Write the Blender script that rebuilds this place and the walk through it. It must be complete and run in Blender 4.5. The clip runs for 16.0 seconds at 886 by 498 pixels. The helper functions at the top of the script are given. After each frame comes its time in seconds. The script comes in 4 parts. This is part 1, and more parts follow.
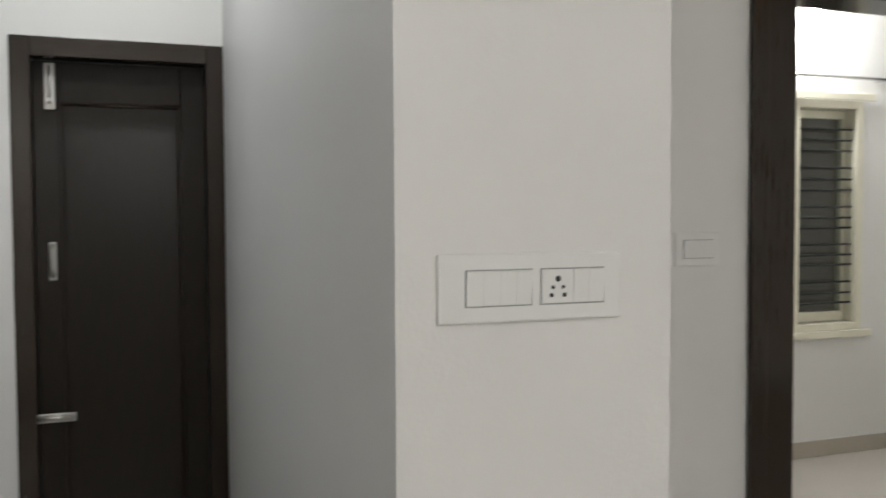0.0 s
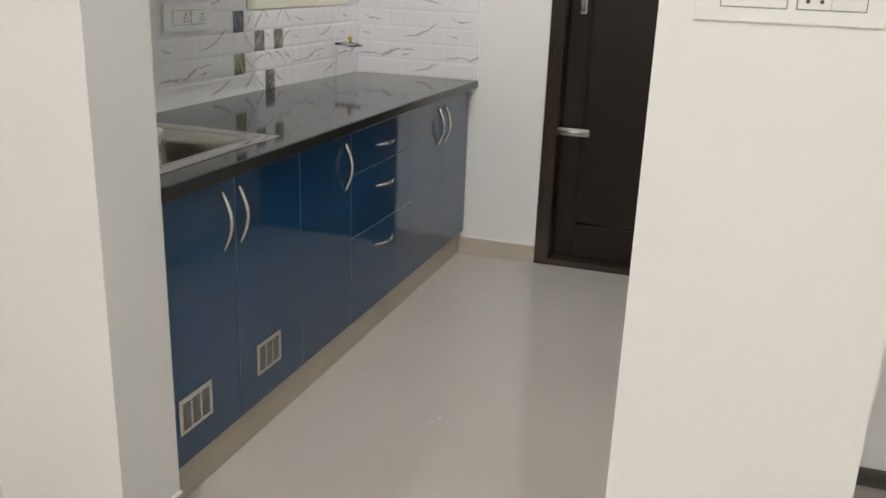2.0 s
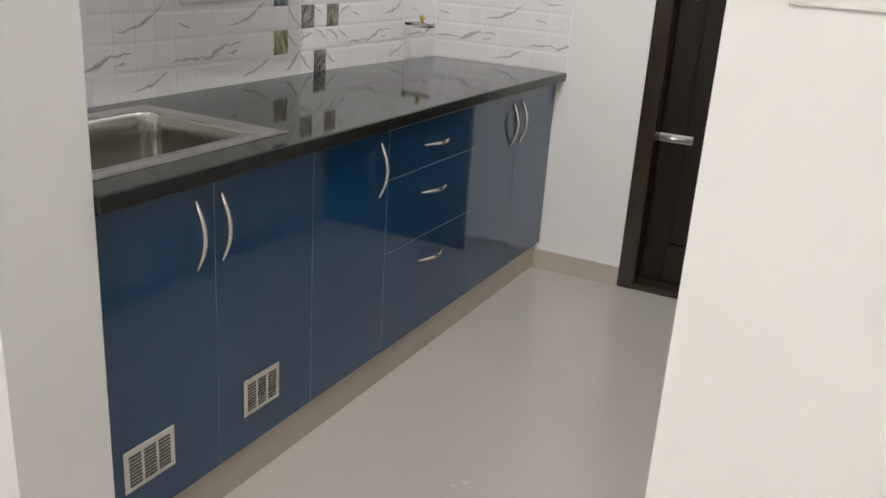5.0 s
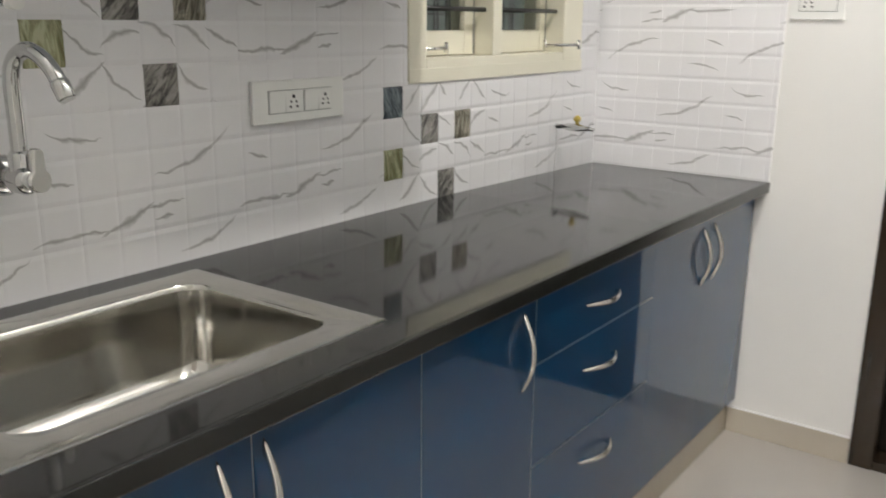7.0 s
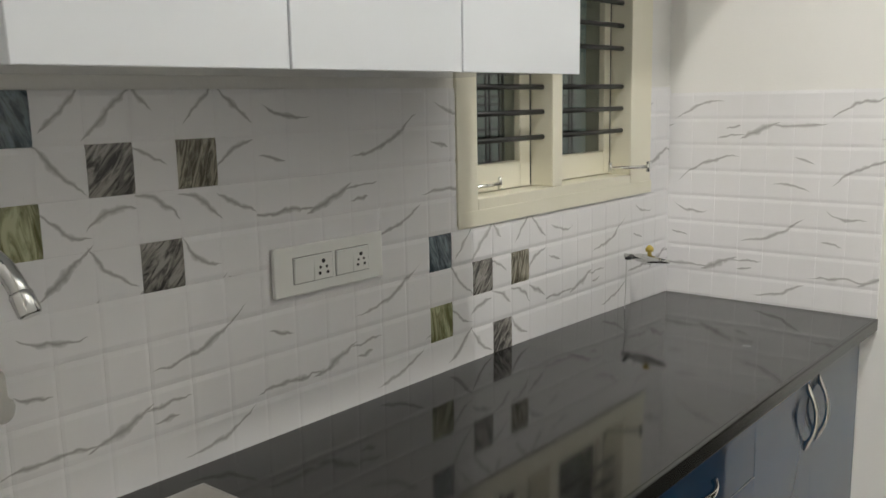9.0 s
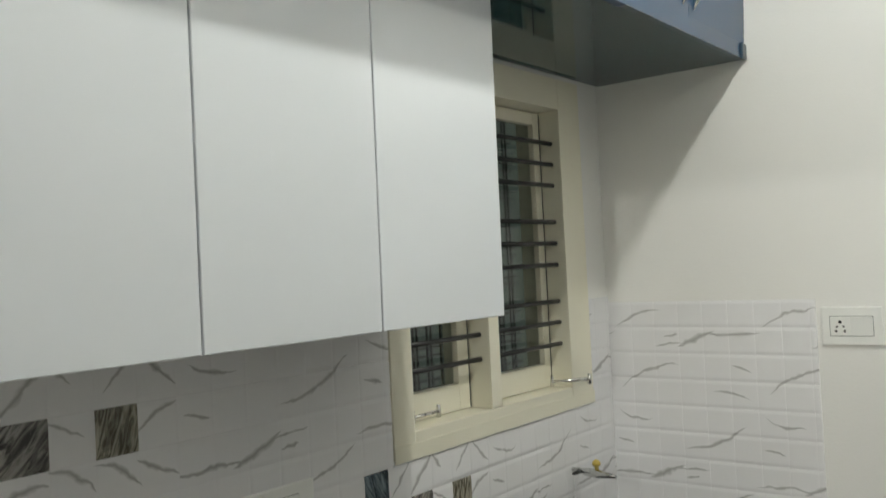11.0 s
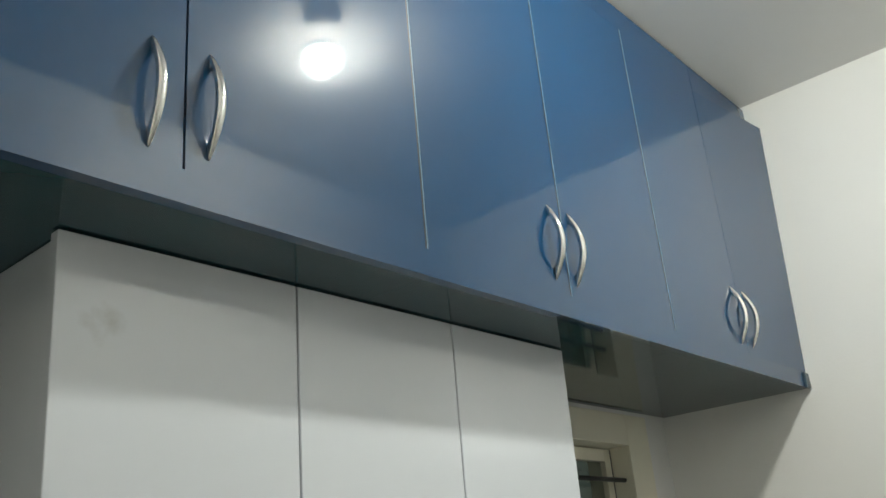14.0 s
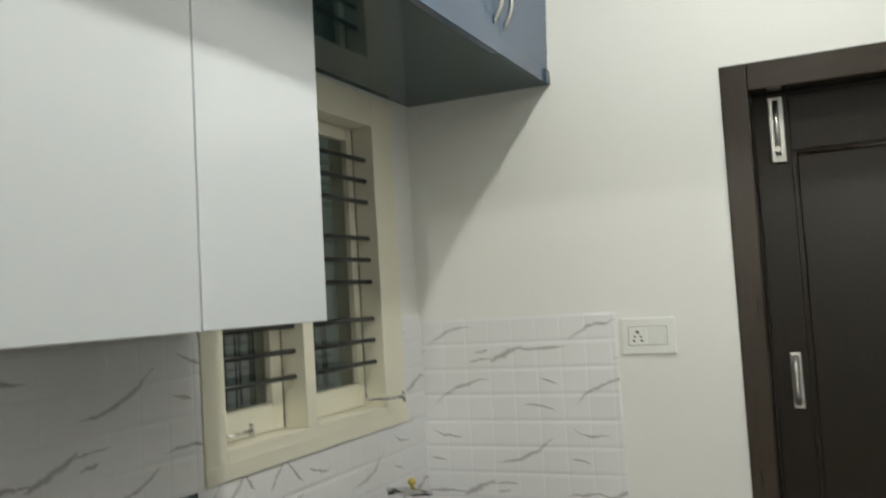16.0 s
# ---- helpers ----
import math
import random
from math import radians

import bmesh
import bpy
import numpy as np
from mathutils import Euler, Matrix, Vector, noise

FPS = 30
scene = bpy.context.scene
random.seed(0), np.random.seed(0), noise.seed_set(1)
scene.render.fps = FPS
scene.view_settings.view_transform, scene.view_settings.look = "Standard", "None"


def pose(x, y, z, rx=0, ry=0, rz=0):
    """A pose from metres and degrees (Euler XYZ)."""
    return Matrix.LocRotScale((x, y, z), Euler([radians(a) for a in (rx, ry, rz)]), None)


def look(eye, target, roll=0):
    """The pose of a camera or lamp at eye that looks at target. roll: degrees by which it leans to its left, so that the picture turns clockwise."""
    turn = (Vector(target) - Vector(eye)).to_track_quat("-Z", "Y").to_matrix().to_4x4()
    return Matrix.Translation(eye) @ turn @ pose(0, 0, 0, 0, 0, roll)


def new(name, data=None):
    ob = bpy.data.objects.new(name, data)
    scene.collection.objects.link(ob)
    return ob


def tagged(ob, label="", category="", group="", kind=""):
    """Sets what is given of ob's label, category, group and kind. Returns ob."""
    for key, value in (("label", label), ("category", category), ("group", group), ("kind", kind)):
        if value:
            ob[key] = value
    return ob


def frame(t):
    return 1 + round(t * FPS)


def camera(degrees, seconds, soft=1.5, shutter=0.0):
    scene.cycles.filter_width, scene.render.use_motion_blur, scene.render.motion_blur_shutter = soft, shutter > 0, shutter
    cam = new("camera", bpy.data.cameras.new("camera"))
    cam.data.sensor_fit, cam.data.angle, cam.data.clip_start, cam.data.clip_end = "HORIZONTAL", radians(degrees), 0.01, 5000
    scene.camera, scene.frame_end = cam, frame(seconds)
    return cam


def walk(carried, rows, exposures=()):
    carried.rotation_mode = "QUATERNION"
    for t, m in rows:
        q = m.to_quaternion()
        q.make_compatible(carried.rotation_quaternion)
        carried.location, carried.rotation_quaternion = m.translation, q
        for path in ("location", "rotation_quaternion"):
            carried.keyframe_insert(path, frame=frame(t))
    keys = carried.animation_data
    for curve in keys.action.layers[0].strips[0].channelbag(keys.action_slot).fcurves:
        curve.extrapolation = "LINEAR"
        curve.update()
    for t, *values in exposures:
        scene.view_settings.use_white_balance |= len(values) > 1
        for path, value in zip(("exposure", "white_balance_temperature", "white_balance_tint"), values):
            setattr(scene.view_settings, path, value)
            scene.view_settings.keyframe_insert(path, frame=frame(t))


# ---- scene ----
cam = camera(53.9, 16.0, soft=1.5, shutter=0.3)
PATH = [
    (0, (1.36, -0.032, 1.433), (2.034, 1.849, 1.355), -0.3),
    (0.5, (1.413, -0.079, 1.404), (1.701, 1.891, 1.21), 0.3),
    (1, (1.46, -0.245, 1.374), (1.415, 1.721, 1.01), 0.9),
    (1.5, (1.597, -0.329, 1.355), (1.325, 1.595, 0.881), 0.4),
    (2, (1.796, -0.401, 1.353), (1.197, 1.407, 0.743), 2.2),
    (2.5, (1.865, -0.529, 1.337), (1.215, 1.253, 0.702), 1.9),
    (3, (1.892, -0.623, 1.335), (1.237, 1.152, 0.689), 2.0),
    (3.5, (1.908, -0.499, 1.33), (1.234, 1.266, 0.674), 2.2),
    (3.7, (1.906, -0.409, 1.331), (1.204, 1.346, 0.677), 2.7),
    (5.8, (1.672, 0.464, 1.315), (0.773, 2.128, 0.666), 2.5),
    (6, (1.627, 0.54, 1.308), (0.712, 2.201, 0.671), 2.1),
    (6.5, (1.497, 0.699, 1.322), (0.562, 2.359, 0.715), 1.8),
    (7, (1.4, 0.837, 1.34), (0.245, 2.389, 0.832), 0.5),
    (7.5, (1.335, 0.953, 1.357), (0.095, 2.454, 0.9), -0.0),
    (8, (1.232, 1.004, 1.401), (-0.032, 2.5, 0.995), -0.6),
    (8.2, (1.196, 1.022, 1.412), (-0.073, 2.518, 1.023), -0.8),
    (10.3, (1.24, 1.175, 1.562), (-0.004, 2.733, 1.398), -1.6),
    (10.5, (1.251, 1.168, 1.574), (0.017, 2.738, 1.461), -1.8),
    (11, (1.264, 1.147, 1.607), (0.038, 2.726, 1.649), -2.9),
    (11.5, (1.27, 1.125, 1.634), (0.046, 2.697, 1.811), -3.6),
    (12, (1.287, 1.106, 1.643), (0.064, 2.657, 1.961), -3.9),
    (12.5, (1.294, 1.091, 1.661), (0.073, 2.613, 2.101), -3.9),
    (13, (1.285, 1.08, 1.671), (0.072, 2.554, 2.267), -4.6),
    (13.5, (1.276, 1.06, 1.685), (0.066, 2.514, 2.336), -4.8),
    (14, (1.278, 1.042, 1.7), (0.089, 2.477, 2.426), -5.2),
    (14.5, (1.278, 1.047, 1.688), (0.1, 2.494, 2.409), -5.4),
    (15, (1.257, 1.075, 1.636), (0.106, 2.585, 2.264), -5.1),
    (15.5, (1.216, 1.127, 1.569), (0.218, 2.822, 1.934), -4.6),
    (16, (1.193, 1.151, 1.534), (0.374, 2.971, 1.65), -3.5),
]
EXPOSURES = [(0, -0.70, 6300, 9), (0.5, -0.18, 6500, 9), (1.0, -0.08, 6500, 9), (1.5, -0.02, 6500, 10), (2.0, -0.04, 6500, 10), (2.5, 0.03, 6500, 10), (3.5, 0.08, 6500, 13), (6.0, 0.15, 6450, 11), (6.5, 0.36, 6520, 11), (7.0, 0.34, 6580, 10), (8.2, 0.21, 6720, 10),
             (10.3, -0.32, 6550, 3), (11.5, -0.33, 6600, 3), (13, -0.3, 6560, 3), (14.0, -0.5, 6520, 2), (14.5, -0.58, 6520, 2), (15, -0.33, 6680, 4), (15.5, -0.4, 6680, 3), (16, -0.34, 6620, 2)]
walk(cam, [(t, look(eye, target, roll)) for t, eye, target, roll in PATH], EXPOSURES)

# ---- world and lamp places ----
CEIL_Z, FAR, TW0 = 3.065, 3.6, 1.19
world = bpy.data.worlds.new("night_sky")
scene.world = world
world.use_nodes = True
world.node_tree.nodes["Background"].inputs[0].default_value = (0.67, 0.70, 0.67, 1)
world.node_tree.nodes["Background"].inputs[1].default_value = 0.55


KITCHEN_LAMP = (1.120, 2.390, CEIL_Z - 0.001)
HALL_LAMP = (1.85, -3.2, CEIL_Z - 0.001)
BED_LAMP = (4.99, 4.019, 2.55)


# ---- materials ----
def material(name, colour, rough=0.5, metal=0.0, second=None, scale=8.0, amount=0.5, stretch=(1, 1, 1), bump=0.0, bump_scale=60.0,
             coat=0.0, rough_vary=0.0, piece=0.0, specular=0.5, detail=6.0, coat_ior=1.5):
    """A procedural surface: two colours mixed by noise at one scale, fine relief at another."""
    m = bpy.data.materials.new(name)
    m.use_nodes = True
    nt, n = m.node_tree, m.node_tree.nodes
    p = n["Principled BSDF"]
    p.inputs["Metallic"].default_value = metal
    p.inputs["Roughness"].default_value = rough
    p.inputs["Coat Weight"].default_value = coat
    p.inputs["Coat Roughness"].default_value = 0.04
    p.inputs["Coat IOR"].default_value = coat_ior
    p.inputs["Specular IOR Level"].default_value = specular
    geo = n.new("ShaderNodeNewGeometry")
    mp = n.new("ShaderNodeMapping")
    mp.inputs["Scale"].default_value = stretch
    nt.links.new(geo.outputs["Position"], mp.inputs["Vector"])
    no = n.new("ShaderNodeTexNoise")
    no.inputs["Scale"].default_value, no.inputs["Detail"].default_value = scale, detail
    nt.links.new(mp.outputs[0], no.inputs["Vector"])
    ramp = n.new("ShaderNodeValToRGB")
    ramp.color_ramp.elements[0].position, ramp.color_ramp.elements[1].position = 0.5 - amount / 2, 0.5 + amount / 2
    ramp.color_ramp.elements[0].color = (*colour, 1)
    ramp.color_ramp.elements[1].color = (*(second or colour), 1)
    nt.links.new(no.outputs["Fac"], ramp.inputs["Fac"])
    out = ramp.outputs["Color"]
    if piece:
        info, hsv, rng = n.new("ShaderNodeObjectInfo"), n.new("ShaderNodeHueSaturation"), n.new("ShaderNodeMapRange")
        rng.inputs["To Min"].default_value, rng.inputs["To Max"].default_value = 1 - piece, 1 + piece
        nt.links.new(info.outputs["Random"], rng.inputs["Value"])
        nt.links.new(rng.outputs[0], hsv.inputs["Value"])
        nt.links.new(out, hsv.inputs["Color"])
        out = hsv.outputs["Color"]
    nt.links.new(out, p.inputs["Base Color"])
    if rough_vary:
        rng = n.new("ShaderNodeMapRange")
        rng.inputs["To Min"].default_value, rng.inputs["To Max"].default_value = rough - rough_vary, rough + rough_vary
        nt.links.new(no.outputs["Fac"], rng.inputs["Value"])
        nt.links.new(rng.outputs[0], p.inputs["Roughness"])
    if bump:
        b, fine = n.new("ShaderNodeBump"), n.new("ShaderNodeTexNoise")
        fine.inputs["Scale"].default_value, fine.inputs["Detail"].default_value = bump_scale, 4
        nt.links.new(mp.outputs[0], fine.inputs["Vector"])
        b.inputs["Strength"].default_value, b.inputs["Distance"].default_value = bump, 0.004
        nt.links.new(fine.outputs["Fac"], b.inputs["Height"])
        nt.links.new(b.outputs[0], p.inputs["Normal"])
    return m


# vein print of one tile of six by four cells: place, half length, slope in degrees, bulge, half thickness
TILE_A, TILE_B = 0.4452, 0.310
PLAIN_PRINT = [(0.075, 0.274, 0.047, -11, -0.012, 0.0059), (0.318, 0.221, 0.088, 22, -0.017, 0.0074), (0.040, 0.193, 0.026, -14, 0.0, 0.0049),
               (0.060, 0.092, 0.070, 1, 0.006, 0.0068), (0.168, 0.110, 0.054, 22, -0.002, 0.0126), (0.250, 0.126, 0.040, 5, 0.0, 0.0046),
               (0.246, 0.101, 0.020, 10, 0.0, 0.0052), (0.348, 0.050, 0.068, 19, -0.012, 0.0068)]
ARCH_PRINT = [(0.117, 0.283, 0.042, 42, 0.0, 0.0068), (0.187, 0.277, 0.052, 43, 0.003, 0.0101), (0.242, 0.296, 0.022, -49, 0.0, 0.0068),
              (0.345, 0.286, 0.040, 44, 0.005, 0.0059), (0.412, 0.282, 0.040, -42, 0.0, 0.0071), (0.106, 0.202, 0.052, -46, -0.006, 0.0074),
              (0.247, 0.210, 0.031, -26, 0.0, 0.0059), (0.407, 0.201, 0.042, 28, 0.014, 0.0071), (0.179, 0.124, 0.038, 18, 0.008, 0.0097),
              (0.257, 0.129, 0.039, -32, 0.010, 0.0082), (0.333, 0.123, 0.042, -29, 0.013, 0.0082), (0.406, 0.122, 0.039, -27, 0.0, 0.0071),
              (0.103, 0.052, 0.050, 39, -0.003, 0.0078), (0.178, 0.049, 0.047, -43, -0.012, 0.0074), (0.107, 0.122, 0.042, -32, -0.010, 0.0055),
              (0.332, 0.053, 0.040, -37, -0.016, 0.0071)]


def marble(name, base, vein, axis, origin, prints, tall=TILE_B):
    """Glazed white tile with its printed grey veins, repeated from tile to tile."""
    m = material(name, base, 0.09, second=tuple(c * 0.955 for c in base), scale=3.0, amount=0.6, piece=0.006, bump=0.03, bump_scale=9)
    nt, n = m.node_tree, m.node_tree.nodes
    p = n["Principled BSDF"]
    old = p.inputs["Base Color"].links[0].from_socket

    def op(kind, *values):
        q = n.new("ShaderNodeMath")
        q.operation = kind
        for k, v in enumerate(values):
            if isinstance(v, (int, float)):
                q.inputs[k].default_value = v
            else:
                nt.links.new(v, q.inputs[k])
        return q.outputs[0]

    geo, sep = n.new("ShaderNodeNewGeometry"), n.new("ShaderNodeSeparateXYZ")
    nt.links.new(geo.outputs["Position"], sep.inputs[0])
    level, up = sep.outputs[axis], sep.outputs[2]

    def noise_of(scale, detail):
        q = n.new("ShaderNodeTexNoise")
        q.inputs["Scale"].default_value, q.inputs["Detail"].default_value = scale, detail
        nt.links.new(geo.outputs["Position"], q.inputs["Vector"])
        return q.outputs["Fac"]

    wander = op("ADD", op("MULTIPLY_ADD", noise_of(22, 2.0), 0.020, -0.010), op("MULTIPLY_ADD", noise_of(70, 2.0), 0.007, -0.0035))
    body = op("MULTIPLY_ADD", noise_of(34, 3.0), 2.2, -0.25)
    total = None
    for a, b, half, slope, bulge, thick in prints:
        c, sn = math.cos(radians(slope)), math.sin(radians(slope))
        da = op("WRAP", op("SUBTRACT", level, origin[0] + a), TILE_A / 2, -TILE_A / 2)
        dz = op("WRAP", op("SUBTRACT", up, origin[1] + b), tall / 2, -tall / 2)
        u = op("MULTIPLY_ADD", da, c, op("MULTIPLY", dz, sn))
        v = op("MULTIPLY_ADD", dz, c, op("MULTIPLY", da, -sn))
        q2 = op("POWER", op("MULTIPLY", u, 1 / (half * 1.16)), 2.0)
        rest = op("MAXIMUM", op("SUBTRACT", 1.0, q2), 0.0)
        off = op("ABSOLUTE", op("SUBTRACT", op("ADD", v, wander), op("MULTIPLY", op("SUBTRACT", 1.0, q2), bulge)))
        wide = op("ADD", op("MULTIPLY_ADD", op("MULTIPLY", rest, body), thick * 0.82, 0.00002), op("MULTIPLY", rest, 0.0010))
        line = op("MAXIMUM", op("SUBTRACT", 1.0, op("DIVIDE", off, wide)), 0.0)
        total = line if total is None else op("MAXIMUM", total, line)
    total = op("MULTIPLY", op("POWER", op("MAXIMUM", total, 0.0001), 0.9), 0.80)
    mix = n.new("ShaderNodeMix")
    mix.data_type = "RGBA"
    nt.links.new(total, mix.inputs[0])
    nt.links.new(old, mix.inputs[6])
    mix.inputs[7].default_value = (*vein, 1)
    nt.links.new(mix.outputs[2], p.inputs["Base Color"])
    return m


def stone_print(name, dark, light, lean, scale=30.0):
    """A glossy print of streaky stone: uneven strata that lean."""
    m = material(name, dark, 0.12)
    nt, n = m.node_tree, m.node_tree.nodes
    p = n["Principled BSDF"]
    geo, mp, wave, ramp = n.new("ShaderNodeNewGeometry"), n.new("ShaderNodeMapping"), n.new("ShaderNodeTexNoise"), n.new("ShaderNodeValToRGB")
    mp.vector_type = "TEXTURE"
    mp.inputs["Rotation"].default_value = (radians(-lean), 0, 0)
    mp.inputs["Scale"].default_value = (1, 1 / (scale * 4.2), 1 / (scale * 0.85))
    nt.links.new(geo.outputs["Position"], mp.inputs["Vector"])
    for k, w in zip(("Scale", "Detail", "Roughness", "Distortion"), (1.0, 6.0, 0.64, 1.3)):
        wave.inputs[k].default_value = w
    nt.links.new(mp.outputs[0], wave.inputs["Vector"])
    e = ramp.color_ramp.elements
    e[0].color, e[1].color = (*dark, 1), (*light, 1)
    e[0].position, e[1].position = 0.40, 0.60
    mid = ramp.color_ramp.elements.new(0.50)
    mid.color = (*(0.55 * a + 0.45 * b for a, b in zip(dark, light)), 1)
    nt.links.new(wave.outputs["Fac"], ramp.inputs["Fac"])
    nt.links.new(ramp.outputs["Color"], p.inputs["Base Color"])
    return m


def emitter(name, colour, strength):
    m = bpy.data.materials.new(name)
    m.use_nodes = True
    p = m.node_tree.nodes["Principled BSDF"]
    p.inputs["Base Color"].default_value = (*colour, 1)
    p.inputs["Emission Color"].default_value = (*colour, 1)
    p.inputs["Emission Strength"].default_value = strength
    return m


def glass(name, colour, rough):
    m = bpy.data.materials.new(name)
    m.use_nodes = True
    p = m.node_tree.nodes["Principled BSDF"]
    p.inputs["Base Color"].default_value = (*colour, 1)
    p.inputs["Roughness"].default_value = rough
    p.inputs["Transmission Weight"].default_value = 1.0
    p.inputs["IOR"].default_value = 1.45
    return m


WALL = material("wall_paint", (0.785, 0.775, 0.745), 0.45, second=(0.815, 0.806, 0.78), scale=1.3, amount=0.7, bump=0.12, bump_scale=140)
CEIL = material("ceiling_paint", (0.79, 0.78, 0.755), 0.7, second=(0.82, 0.81, 0.785), scale=1.1, amount=0.7, bump=0.08, bump_scale=120)
FLOOR = material("vitrified_floor", (0.49, 0.455, 0.412), 0.075, second=(0.54, 0.505, 0.46), scale=2.2, amount=0.7, rough_vary=0.03, bump=0.015, bump_scale=6)
SKIRT = material("skirting_tile", (0.45, 0.405, 0.33), 0.22, second=(0.51, 0.46, 0.385), scale=5, amount=0.6)
DARK_SKIRT = material("black_skirting", (0.025, 0.023, 0.02), 0.5, second=(0.10, 0.09, 0.075), scale=22, amount=0.5, bump=0.2)
BLUE = material("blue_gloss_laminate", (0.0010, 0.0395, 0.108), 0.48, second=(0.0014, 0.044, 0.119), scale=1.6, amount=0.8, specular=0.09, coat=1.0, coat_ior=1.61, bump=0.012, bump_scale=5)
BLUE_GREY = material("blue_grey_end_block", (0.03, 0.058, 0.085), 0.22, second=(0.038, 0.068, 0.095), scale=14)
BLUE_EDGE = material("pale_blue_edge_band", (0.16, 0.27, 0.37), 0.25, second=(0.19, 0.30, 0.40), scale=12)
BASE_EDGE = material("blue_grey_edge_band", (0.10, 0.16, 0.22), 0.3, second=(0.12, 0.18, 0.245), scale=12)
CARCASS = material("dark_carcass_board", (0.015, 0.018, 0.02), 0.35, second=(0.022, 0.025, 0.027), scale=9)
UNDER = material("dark_gloss_underside", (0.009, 0.046, 0.056), 0.06, second=(0.011, 0.052, 0.063), scale=3, specular=0.45)
WHITE_LAM = material("white_satin_laminate", (0.71, 0.735, 0.765), 0.085, second=(0.74, 0.765, 0.795), scale=2.0, amount=0.8)
GRANITE = material("black_granite", (0.008, 0.0078, 0.0075), 0.07, second=(0.026, 0.025, 0.024), scale=260, amount=0.6, detail=3, rough_vary=0.01)
GRANITE_EDGE = material("sawn_granite_edge", (0.006, 0.0062, 0.0056), 0.22, second=(0.017, 0.0172, 0.0158), scale=140, amount=0.6, detail=3, bump=0.05, bump_scale=220)
HARDWARE = material("matt_steel", (0.50, 0.49, 0.46), 0.42, 1.0, second=(0.58, 0.57, 0.54), scale=40)
STEEL = material("brushed_steel", (0.57, 0.555, 0.52), 0.12, 1.0, second=(0.66, 0.645, 0.605), scale=14, amount=0.6, rough_vary=0.03, bump=0.20, bump_scale=7)
CHROME = material("chrome", (0.56, 0.56, 0.55), 0.08, 1.0, second=(0.64, 0.64, 0.63), scale=20)
SATIN = material("satin_nickel", (0.66, 0.65, 0.62), 0.17, 1.0, second=(0.74, 0.73, 0.70), scale=30)
WOOD = material("dark_stained_wood", (0.021, 0.0125, 0.0068), 0.13, second=(0.027, 0.0165, 0.0092), scale=11, amount=0.55, stretch=(9, 9, 0.6), bump=0.010, bump_scale=16)
WOOD_LEVEL = material("dark_stained_wood_level", (0.021, 0.0125, 0.0068), 0.14, second=(0.027, 0.0165, 0.0092), scale=11, amount=0.55, stretch=(0.6, 9, 9), bump=0.010, bump_scale=16)
WOOD_LEAF = material("dark_wood_leaf", (0.0105, 0.0074, 0.0046), 0.33, second=(0.0155, 0.0114, 0.0074), scale=13, amount=0.6, stretch=(9, 9, 0.5), bump=0.03, bump_scale=18, specular=0.2)
CREAM = material("cream_enamel", (0.785, 0.75, 0.605), 0.30, second=(0.82, 0.787, 0.655), scale=5, amount=0.6, bump=0.05, bump_scale=70)
IRON = material("black_iron", (0.012, 0.013, 0.013), 0.4, second=(0.022, 0.023, 0.022), scale=40)
PLATE = material("white_plastic", (0.80, 0.80, 0.77), 0.28, second=(0.83, 0.83, 0.80), scale=15)
PLATE_DARK = material("recess_shadow_plastic", (0.24, 0.24, 0.23), 0.5, second=(0.28, 0.28, 0.27), scale=15)
BRASS = material("yellow_knob", (0.45, 0.33, 0.05), 0.35, second=(0.52, 0.39, 0.08), scale=30)
RUBBER = material("grey_plastic", (0.38, 0.38, 0.37), 0.6, second=(0.44, 0.44, 0.43), scale=40)
HOSE = material("clear_grey_hose", (0.62, 0.62, 0.61), 0.4, second=(0.68, 0.68, 0.67), scale=40)
WHITE_GLAZE, VEIN = (0.835, 0.828, 0.835), (0.27, 0.262, 0.255)
TILE_W = marble("marble_tile", WHITE_GLAZE, VEIN, 1, (1.580, 0.8705), PLAIN_PRINT)
TILE_ARCH = marble("marble_tile_arched", WHITE_GLAZE, VEIN, 1, (1.580, 0.8705), ARCH_PRINT)
TILE_N = marble("marble_tile_end", WHITE_GLAZE, VEIN, 0, (0.0, 0.8585), PLAIN_PRINT, 0.3068)
TILE_NT = marble("marble_tile_end_turned", WHITE_GLAZE, VEIN, 0, (0.0, 1.1653), [(TILE_A - a, 0.3068 - b, h, sl, -bu, th) for a, b, h, sl, bu, th in PLAIN_PRINT], 0.3068)
GROUT = material("white_grout", (0.74, 0.735, 0.735), 0.6, second=(0.79, 0.785, 0.785), scale=30)
DECO = {"blue": stone_print("blue_stone_print", (0.035, 0.05, 0.06), (0.20, 0.25, 0.28), -25, 14),
        "grey": stone_print("grey_stone_print", (0.055, 0.051, 0.048), (0.36, 0.34, 0.31), 42, 20),
        "brown": stone_print("brown_stone_print", (0.085, 0.075, 0.05), (0.42, 0.39, 0.31), 15, 20),
        "green": stone_print("green_stone_print", (0.14, 0.14, 0.055), (0.50, 0.51, 0.32), -8, 13)}
BULB = emitter("lit_diffuser", (1.0, 0.985, 0.955), 850)
BULB_WARM = emitter("lit_warm_bulb", (1.0, 0.975, 0.955), 2280)
BULB_BED = emitter("lit_bedroom_bulb", (1.0, 0.985, 0.96), 900)


